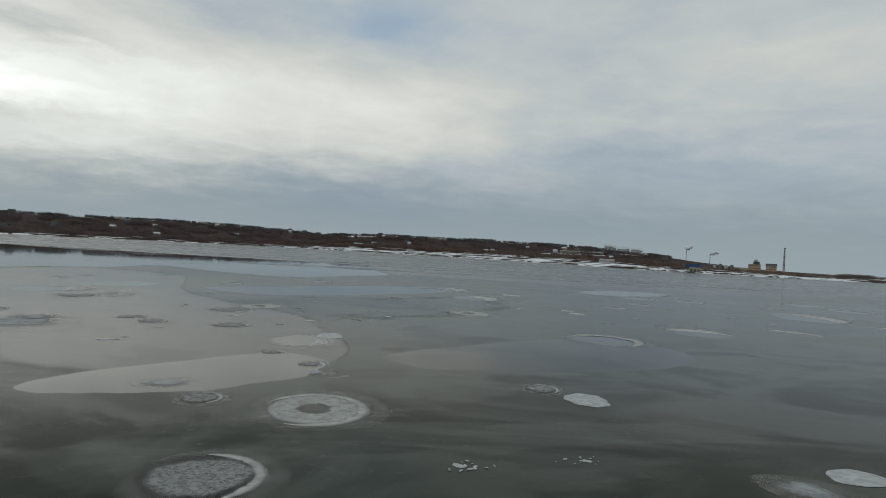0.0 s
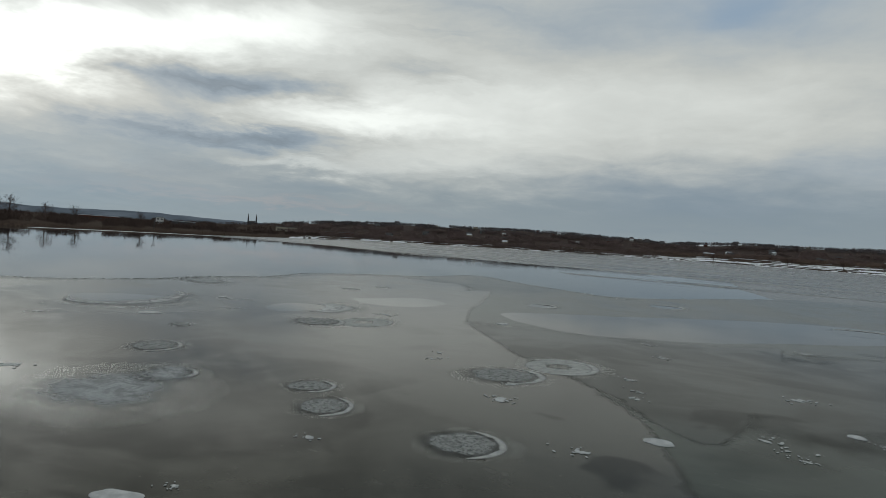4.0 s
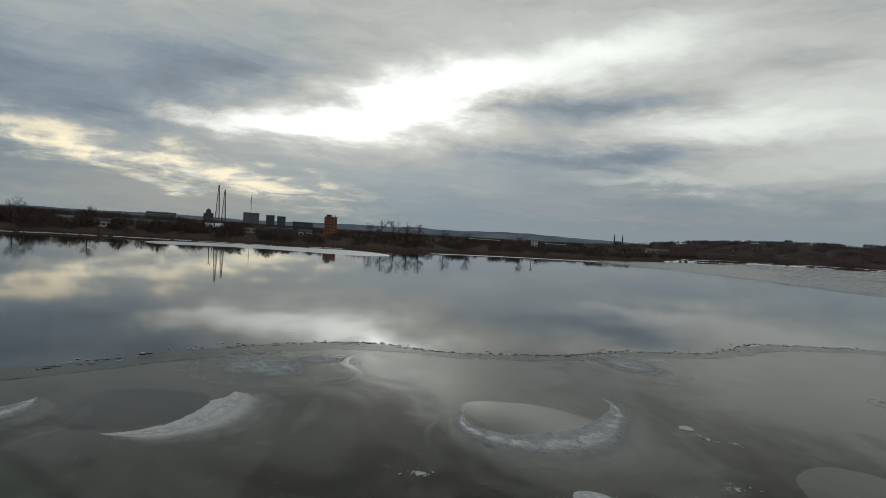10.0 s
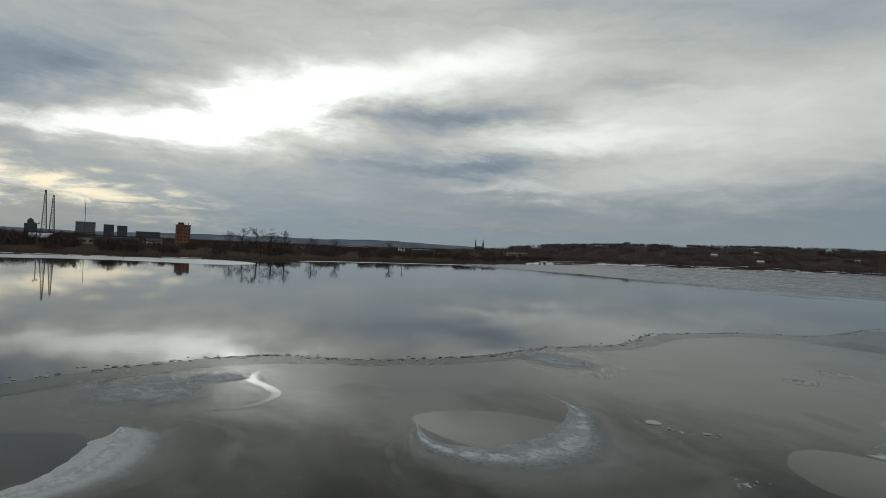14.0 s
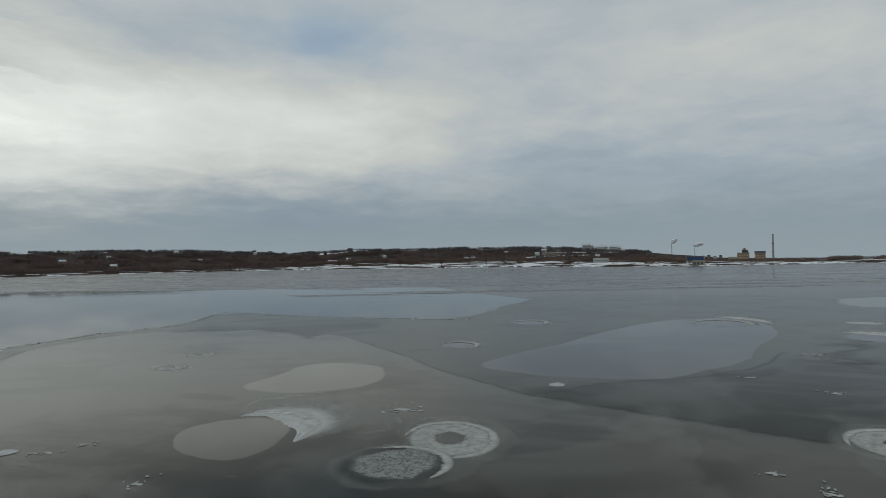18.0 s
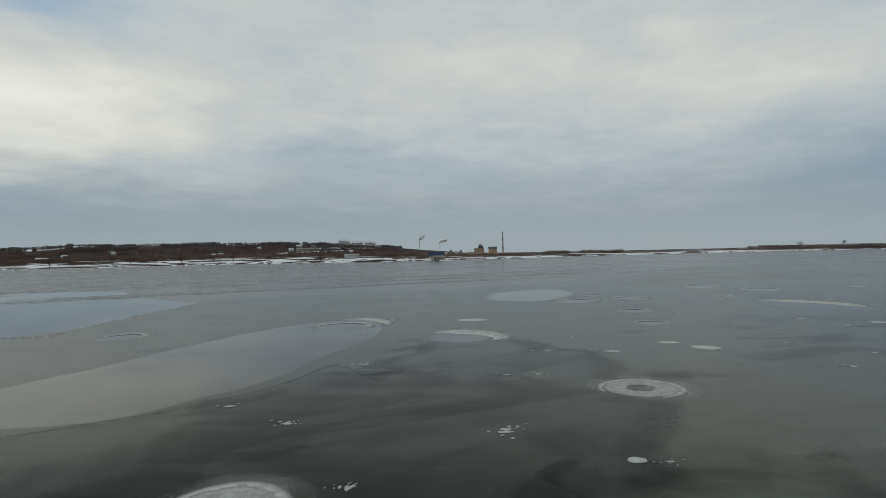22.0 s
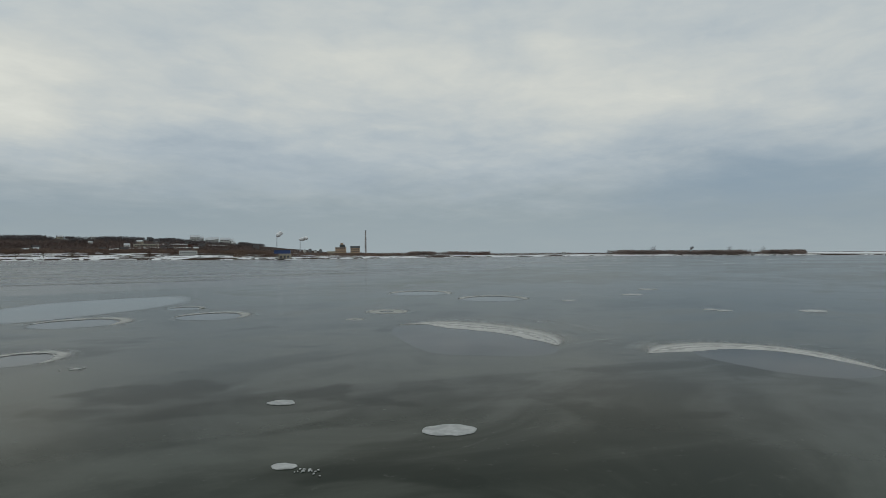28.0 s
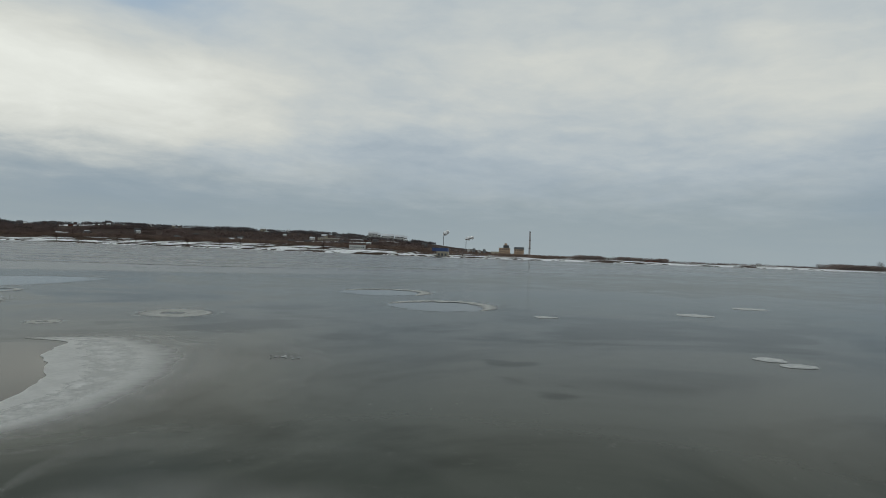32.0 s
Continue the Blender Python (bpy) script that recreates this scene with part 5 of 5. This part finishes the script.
dome = building("domed_hall", -1543, 57, 22, 20, 20, DARK_WALL, "stone hall with a round drum and dome", "hall", 3, 5)
put("drum", tube("drum", 6, 6, 6, DARK_WALL, 20), dome, 0, 0, 20.4)
put("dome", tube("dome", 6, 1.2, 5, ROOF, 20, 0, 3), dome, 0, 0, 26.4)
building("hospital_block", -1480, -40, 60, 18, 12, CONCRETE, "long low grey block on the skyline", "office block", 3, 10)
building("white_shed", -632, -59, 14, 9, 5.6, WHITE, "small whitewashed shed behind brush", "shed", 1, 3)
building("warehouse", -660, 0, 52, 22, 5.5, CONCRETE, "long grey warehouse with a low roof", "warehouse", 1, 9)
building("warehouse", -690, 120, 40, 18, 5.0, DARK_WALL, "dark flat-roofed warehouse behind brush", "warehouse", 1, 6)
building("warehouse", -620, 95, 26, 14, 4.6, BEIGE, "beige metal warehouse behind brush", "warehouse", 1, 5)
building("warehouse", -760, 405, 42, 16, 5.5, BRICK, "long low brick warehouse with a snowy roof", "warehouse", 1, 8, "flat", ROOF_SNOW)
building("warehouse", -716, 490, 28, 14, 4.8, DARK_WALL, "low dark warehouse with a snowy roof", "warehouse", 1, 5, "flat", ROOF_SNOW)
building("white_block", -729, 465, 9, 9, 8.5, WHITE, "small white square block above the trees", "block", 2, 2)
building("warehouse", -640, 700, 46, 16, 6, BRICK, "long low brick warehouse among bare trees", "warehouse", 1, 8)
building("warehouse", -690, 640, 30, 14, 6, BEIGE, "beige low warehouse among bare trees", "warehouse", 1, 5)
building("shop", -560, -20, 12, 8, 4.0, WHITE, "small pale shop behind brush", "shop", 1, 3, "gable", ROOF)
building("shop", -585, 60, 14, 9, 4.2, CONCRETE, "small grey shop behind brush", "shop", 1, 3, "gable", ROOF_SNOW)
building("shop", -600, 140, 12, 8, 4.0, WHITE, "small white-gabled shop behind brush", "shop", 1, 3, "gable", ROOF)


def lattice_crane(x, y, tall, lean):
    """A crawler crane with a raised lattice boom."""
    ob = stand("lattice_crane", x, y, "tall crawler crane with a raised lattice boom", "crane", "cranes")
    put("crawler_track", box("crawler_track", 1.1, 7.0, 1.2, STEEL, 0.3), ob, -2.4, 0, 0)
    put("crawler_track", box("crawler_track", 1.1, 7.0, 1.2, STEEL, 0.3), ob, 2.4, 0, 0)
    put("cab", box("cab", 3.4, 6.5, 2.6, BLUE, 0.2), ob, 0, 1.0, 1.2)
    top_at = Vector((lean, -1.5, tall))
    foot = Vector((0, -2.0, 2.0))

    def corner(k, s):
        half = (0.5 + 1.3 * min(1, s * 6)) if s < 0.17 else 1.35 * (1 - s) / 0.83 + 0.35
        c = foot + (top_at - foot) * s
        return c + Vector((half if k in (0, 3) else -half, half if k < 2 else -half, 0)) * 1.15

    steps = 16
    for k in range(4):
        put("chord", beam_mesh("chord", [(corner(k, i / steps), corner(k, (i + 1) / steps), 0.24) for i in range(steps)], STEEL), ob)
    for k in range(4):
        brace = [(corner(k, i / steps), corner((k + 1) % 4, (i + 1) / steps), 0.15) for i in range(steps)]
        put("lacing", beam_mesh("lacing", brace, STEEL, 3), ob)
    back = Vector((0.8, 6.0, 6.5))
    put("gantry", beam_mesh("gantry", [((-1, 3, 3.5), back, 0.15), ((1, 3, 3.5), back, 0.15), ((-1, 4.5, 3.5), back, 0.12)], STEEL), ob)
    put("pendant_line", beam_mesh("pendant_line", [(back, top_at, 0.08)], STEEL, 3), ob)
    put("hoist_line", beam_mesh("hoist_line", [(top_at, top_at + Vector((0.9, -0.4, -tall * 0.7)), 0.07)], STEEL, 3), ob)
    put("hook_block", box("hook_block", 0.7, 0.5, 1.0, STEEL), ob, top_at.x + 0.9, top_at.y - 0.4, tall * 0.3 - 1.0)
    return ob


lattice_crane(-663, 63, 44.0, 0.6)
lattice_crane(-668, 69, 40.0, 0.5)


def guyed_mast(x, y, tall, label):
    ob = stand("radio_mast", x, y, label, "mast")
    put("pole", tube("pole", 0.55, 0.25, tall, STEEL, 6), ob)
    for k in range(3):
        t = 2.1 * k
        put("guy_wire", beam_mesh("guy_wire", [((math.cos(t) * tall * 0.3, math.sin(t) * tall * 0.3, 0), (0, 0, tall * 0.9), 0.04)], STEEL, 3), ob)
    put("beacon", tube("beacon", 0.3, 0.2, 0.7, BRICK, 6), ob, 0, 0, tall)
    return ob


guyed_mast(-1110, 124, 58.0, "slender guyed radio mast behind an office block")
guyed_mast(-820, 1869, 16.0, "small guyed mast on the wooded ridge")


def light_pole(x, y, tall):
    ob = stand("light_pole", x, y, "tall dark pole with a lamp head by the bank", "light pole", "poles along the bank")
    put("pole", tube("pole", 0.28, 0.18, tall, STEEL, 8), ob)
    put("arm", box("arm", 2.2, 0.3, 0.3, STEEL), ob, 0, 0, tall - 0.4)
    put("lamp_head", box("lamp_head", 0.8, 0.7, 0.5, STEEL), ob, -0.9, 0, tall - 0.1)
    put("lamp_head", box("lamp_head", 0.8, 0.7, 0.5, STEEL), ob, 0.9, 0, tall - 0.1)
    return ob


light_pole(-452, 56, 13.5)
light_pole(-470, -70, 9.0)
light_pole(-500, -150, 9.0)
light_pole(-440, 290, 9.0)


def water_tank(x, y, tall):
    ob = stand("water_tank", x, y, "water tank on legs above the town", "water tank")
    for sx, sy in ((-2, -2), (2, -2), (2, 2), (-2, 2)):
        put("leg", beam_mesh("leg", [((sx, sy, 0), (sx * 0.7, sy * 0.7, tall), 0.25)], STEEL), ob)
    put("tank", tube("tank", 3.2, 3.2, 3.6, DARK_WALL, 16), ob, 0, 0, tall)
    put("tank_roof", tube("tank_roof", 3.4, 0.2, 1.4, ROOF, 16), ob, 0, 0, tall + 3.6)


water_tank(-760, -170, 12)


def church():
    ob = stand("church", -1205, 985, "dark stone church with two slender spires", "church")
    put("nave", box("nave", 14, 30, 6, DARK_WALL), ob, 0, 16, 0)
    put("nave_roof", gable("nave_roof", 14, 30, 3.5, ROOF), ob, 0, 16, 6)
    for sx in (-9.5, 9.5):
        t = put("tower", box("tower", 3.6, 3.6, 14, DARK_WALL), ob, sx, 0, 0)
        put("spire", tube("spire", 1.9, 0.12, 14, ROOF, 8), t, 0, 0, 14)
        put("belfry_opening", box("belfry_opening", 1.6, 0.2, 2.4, GLASS, 0), t, 0, -1.83, 10)


church()


def river_dock():
    ob = stand("loading_dock", -436, -126, "concrete loading dock with a snow-covered flat roof at the water", "dock", "", 0, 0.3)
    put("dock_wall", box("dock_wall", 15, 9, 4.6, plain("stained_concrete", (0.14, 0.11, 0.085), 0.9, 0.3, 0.35)), ob, 3, 2, 0)
    put("deck", box("deck", 33, 11, 0.9, CONCRETE), ob, 0, 1, 5.2)
    put("snow_cover", box("snow_cover", 32.6, 10.6, 0.4, ROOF_SNOW, 0.15), ob, 0, 1, 6.1)
    for px in (-15, -11, -7):
        put("pier", tube("pier", 0.5, 0.5, 5.3, STEM, 10), ob, px, -3, 0)
        put("pier", tube("pier", 0.5, 0.5, 5.3, STEM, 10), ob, px, 4, 0)
    put("fender", box("fender", 14, 0.5, 1.0, STEM), ob, 3, -2.9, 1.6)


river_dock()


def trestle():
    ob = stand("trestle", -381, 1072, "long low timber trestle over a dark inlet", "trestle", "", 0, 0.5)
    put("deck", box("deck", 96, 6, 1.2, STEM), ob, 0, -4, 8.2)
    put("hand_rail", box("hand_rail", 96, 0.2, 0.25, STEM), ob, 0, -6.8, 10.3)
    for k in range(13):
        put("pier", box("pier", 1.0, 5.0, 8.2, STEM), ob, -45 + 7.5 * k, -4, 0)


trestle()


def bank_piles():
    stake = tube("pile", 0.28, 0.22, 1.0, STEM, 7)
    rng = np.random.default_rng(8)
    for k in range(16):
        az = rng.uniform(56, 120)
        p = spot(az, shoreline(az) - rng.uniform(4, 30), -0.5)
        ob = top("mooring_pile", stake, p.x, p.y, p.z, 0, "old timber mooring pile standing in the shallows", "pile", "piles by the bank")
        ob.scale.z = rng.uniform(1.8, 4.5)


bank_piles()

# the plant on the far shore
stack = stand("chimney_stack", 588, 1050, "tall slender grey chimney stack of a cement plant", "chimney")
put("shaft", tube("shaft", 1.9, 1.2, 46, plain("stack_concrete", (0.40, 0.38, 0.37), 0.85, 0.3, 0.2), 20, 0, 6), stack)
put("cap_ring", tube("cap_ring", 1.4, 1.4, 1.3, CONCRETE, 20), stack, 0, 0, 45.2)
for z in (15, 30):
    put("gallery", tube("gallery", 2.15, 2.15, 0.6, STEEL, 20), stack, 0, 0, z)
mill = building("plant_mill", 558, 1092, 20, 15, 14, TAN, "tan cement mill with stepped roofs", "plant building", 3, 5)
put("upper_block", box("upper_block", 10, 9, 5, DARK_WALL), mill, 3, 0, 14.5)
put("head_house", box("head_house", 5, 5, 3.5, TAN), mill, 2, 0, 19.5)
put("lean_to", box("lean_to", 15, 11, 7, BEIGE), mill, -17.6, -2, 0)
building("plant_kiln_house", 579, 1074, 17, 14, 13, TAN, "tan kiln house with a dark pitched roof", "plant building", 3, 4, "gable", DARK_WALL, 0, "", 3.2, None, 4)
for k in range(4):
    silo = stand("silo", 522 - 8 * k, 1104 + 6 * k, "round pale concrete silo", "silo", "plant silos")
    put("drum", tube("drum", 2.9, 2.9, 9 - 2 * (k % 2), WHITE if k % 2 else CONCRETE, 20), silo)
    put("silo_cap", tube("silo_cap", 3.1, 0.4, 1.1, ROOF, 20), silo, 0, 0, 9 - 2 * (k % 2))
shed = stand("blue_boathouse", 347, 848, "blue metal boathouse on a beige base at the water", "boathouse", "", 0, 1.6)
put("base", box("base", 16, 13, 6.5, BEIGE), shed, 2, 0, 0)
put("cladding", box("cladding", 21, 16, 4.6, BLUE), shed, -1.5, 2.4, 6.5)
put("roof", box("roof", 21.8, 16.8, 0.4, DARK_WALL), shed, -1.5, 2.4, 11.1)
for k in range(3):
    put("door", box("door", 2.6, 0.15, 3.4, DARK_WALL, 0), shed, -2.6 + 4.6 * k, -6.58, 0.4)
building("white_depot", 262, 1000, 24, 12, 5.5, WHITE, "long white depot above the snowy bank", "depot", 1, 8, "flat", ROOF_SNOW)
building("white_depot", 270, 1360, 44, 14, 5.0, BEIGE, "long pale depot above the snowy bank", "depot", 1, 9, "flat", ROOF_SNOW)
building("white_kiosk", 1010, 935, 9, 7, 5.5, WHITE, "small white kiosk on the far shore", "kiosk", 1, 2)
building("long_shed", 850, 1190, 60, 18, 5.0, WHITE, "long pale shed with a snowy roof", "shed", 1, 9, "flat", ROOF_SNOW)
building("dark_shed", 905, 1160, 26, 14, 5.5, DARK_WALL, "low dark shed on the far shore", "shed", 1, 4)
building("barge", 830, 1010, 34, 9, 3.2, BRICK, "rust-red barge laid up on the bank", "barge", 0, 0, "flat", STEEL)
for k in range(6):
    building("apartment_block", 420 + 32 * (k % 3) - 10 * (k // 3), 1560 + 24 * (k // 3) - 10 * k, 22, 13, 10 + 2 * (k % 2), WHITE, "white apartment block on the snowy hillside", "apartment block", 3, 6, "gable", ROOF_SNOW, 0, "hillside apartment blocks")


STEAM_M = plain("white_steam", (0.90, 0.91, 0.92), 1.0, 0.2, 0.05)


def steam_stack(x, y, tall, drift, seed):
    ob = stand("steam_stack", x, y, "thin works stack with a small white steam plume", "works stack", "works stacks")
    put("pipe", tube("pipe", 0.6, 0.45, tall, CONCRETE, 10), ob)
    rng = np.random.default_rng(seed)
    bm = bmesh.new()
    for k in range(9):
        s = k / 8
        c = Vector((drift * s + rng.normal(0, 0.9), rng.normal(0, 0.8), 4 + 5 * s ** 0.7 + rng.normal(0, 0.7)))
        got = bmesh.ops.create_icosphere(bm, subdivisions=2, radius=1.4 + 2.6 * math.sin(math.pi * min(1, s * 0.8 + 0.1)) * rng.uniform(0.7, 1.2))
        for v in got["verts"]:
            v.co = v.co * (1 + 0.3 * noise.noise(v.co * 0.9 + c)) + c
    me = bpy.data.meshes.new("plume")
    bm.to_mesh(me)
    bm.free()
    me.materials.append(STEAM_M)
    smooth(me)
    put("plume", me, ob, 0, 0, tall, "drifting white steam")


steam_stack(475, 1202, 27, 9, 3)
steam_stack(529, 1215, 21, 14, 4)


def house(label, wall, roof_mat, w, d, h):
    ob = tagged(new("house"), label, "house", "hillside houses")
    put("wall", box("wall", w, d, h, wall), ob)
    put("roof", gable("roof", w, d, w * 0.26, roof_mat), ob, 0, 0, h)
    put("chimney", box("chimney", 0.8, 0.8, 2.4, BRICK), ob, w * 0.25, 0.6, h + w * 0.1)
    pane = box("window", 1.1, 0.12, 1.4, GLASS, 0)
    for px in (-0.3, 0.3):
        for pz in (1.0, 3.6):
            put("window", pane, ob, px * w, -d / 2 - 0.03, pz)
    put("door", box("door", 1.1, 0.12, 2.1, STEM, 0), ob, 0, -d / 2 - 0.03, 0.1)
    return ob


house_rng = np.random.default_rng(77)
kinds = [
    house("white house with a snowy roof on the wooded hill", WHITE, ROOF_SNOW, 10, 8, 5.6),
    house("grey house with a dark roof on the wooded hill", CONCRETE, ROOF, 11, 8, 5.6),
    house("beige house with a snowy roof on the wooded hill", BEIGE, ROOF_SNOW, 12, 9, 5.4),
    house("brick house with a dark roof on the wooded hill", BRICK, ROOF, 10, 8, 5.8),
]
lots = [(a, d) for a, d in zip(house_rng.uniform(-22, 44, 74), house_rng.uniform(180, 700, 74))]
lots += [(house_rng.uniform(4, 16), house_rng.uniform(520, 720)) for _ in range(20)]
for k, (az, d) in enumerate(lots):
    p = spot(az, shoreline(az) + d)
    m = pose(p.x, p.y, p.z - 0.2, 0, 0, az + house_rng.uniform(-25, 25)) @ Matrix.Scale(house_rng.uniform(0.8, 1.1), 4)
    if k < 4:
        kinds[k].matrix_world = m
    else:
        copy_thing(kinds[int(house_rng.integers(0, 4))], m)


def hill_snow(az, d, long, deep, seed, z_up=0.35):
    """An open snow-covered field on the slope."""
    rng = np.random.default_rng(seed)
    r = shoreline(az) + d
    n, m, verts, faces = 22, 5, [], []
    for i in range(n):
        s = i / (n - 1)
        here = az + math.degrees(long / r) * (s - 0.5)
        half = deep / 2 * max(0.06, math.sin(math.pi * s) ** 0.5) * (1 + 0.35 * noise.noise((s * 6, seed, 0)))
        for j in range(m):
            q = (j / (m - 1) - 0.5) * 2 * half
            verts.append(spot(here, r + q, land_height(here, r + q) + (z_up if 0 < j < m - 1 else -0.3)))
    for i in range(n - 1):
        for j in range(m - 1):
            p = i * m + j
            faces.append((p, p + m, p + m + 1, p + 1))
    me = mesh_from("snow_slope", verts, faces, BANK_SNOW)
    smooth(me)
    return tagged(new("snow_slope", me), "open snow-covered field on the slope", "snow field", kind="structure")


for k, (az, d, long, deep) in enumerate([(-8, 190, 190, 60), (-13, 330, 150, 50), (-3, 60, 160, 20), (3, 40, 110, 16), (-18, 45, 120, 24), (-10, 45, 200, 22), (9, 560, 120, 60), (11, 36, 100, 14),
                                         (-16, 480, 160, 80), (-31, 60, 260, 26), (-42, 50, 240, 24), (-52, 60, 200, 40), (-74.5, 380, 460, 540), (21, 190, 90, 26), (28, 60, 80, 12), (-22, 150, 110, 40), (-38, 230, 200, 60)]):
    hill_snow(az, d, long, deep, k)


# large single trees that stand out on the skyline
def bare_tree(x, y, tall, seed, label, limbs=16, twigs=230):
    rng = np.random.default_rng(seed)
    ob = stand("bare_tree", x, y, label, "tree", "large bare trees")
    v, f = tree_arrays(rng, tall, 0, 0, 1.9)
    me = mesh_from("trunk", v, [tuple(int(q) for q in t) for t in f], BARK)
    put("trunk", me, ob)
    v, f = tree_arrays(rng, tall, twigs, limbs, 1.5, 0.46, 0.008)
    n = 30
    me = mesh_from("crown", v, [tuple(int(q) for q in t) for t in f[n:]], BARK)
    put("crown", me, ob)
    return ob


for k, (x, y, tall) in enumerate([(-462, -160, 20), (-470, -149, 17), (-505, 186, 16), (-500, 196, 17), (-497, 206, 18), (-494, 215, 16), (-508, 178, 14), (-490, 236, 13), (-486, 255, 12),
                                  (-480, -95, 14), (-488, -60, 15), (-485, -52, 13), (-495, -20, 14), (-430, -190, 12), (-478, 300, 11)]):
    bare_tree(x, y, tall, 300 + k, "large bare spreading tree on the low bank")
for k, (az, d, tall) in enumerate([(4.0, 12, 13), (2.6, 14, 15), (-1.5, 12, 14), (-4.2, 15, 12), (-6.0, 20, 13), (8.5, 12, 12), (-14, 20, 12), (16, 14, 12), (-58, 30, 16), (-61, 40, 17), (-64, 30, 16), (-66.5, 30, 14)]):
    p = spot(az, shoreline(az) + d)
    bare_tree(p.x, p.y, tall, 330 + k, "large bare tree standing on the snowy bank")
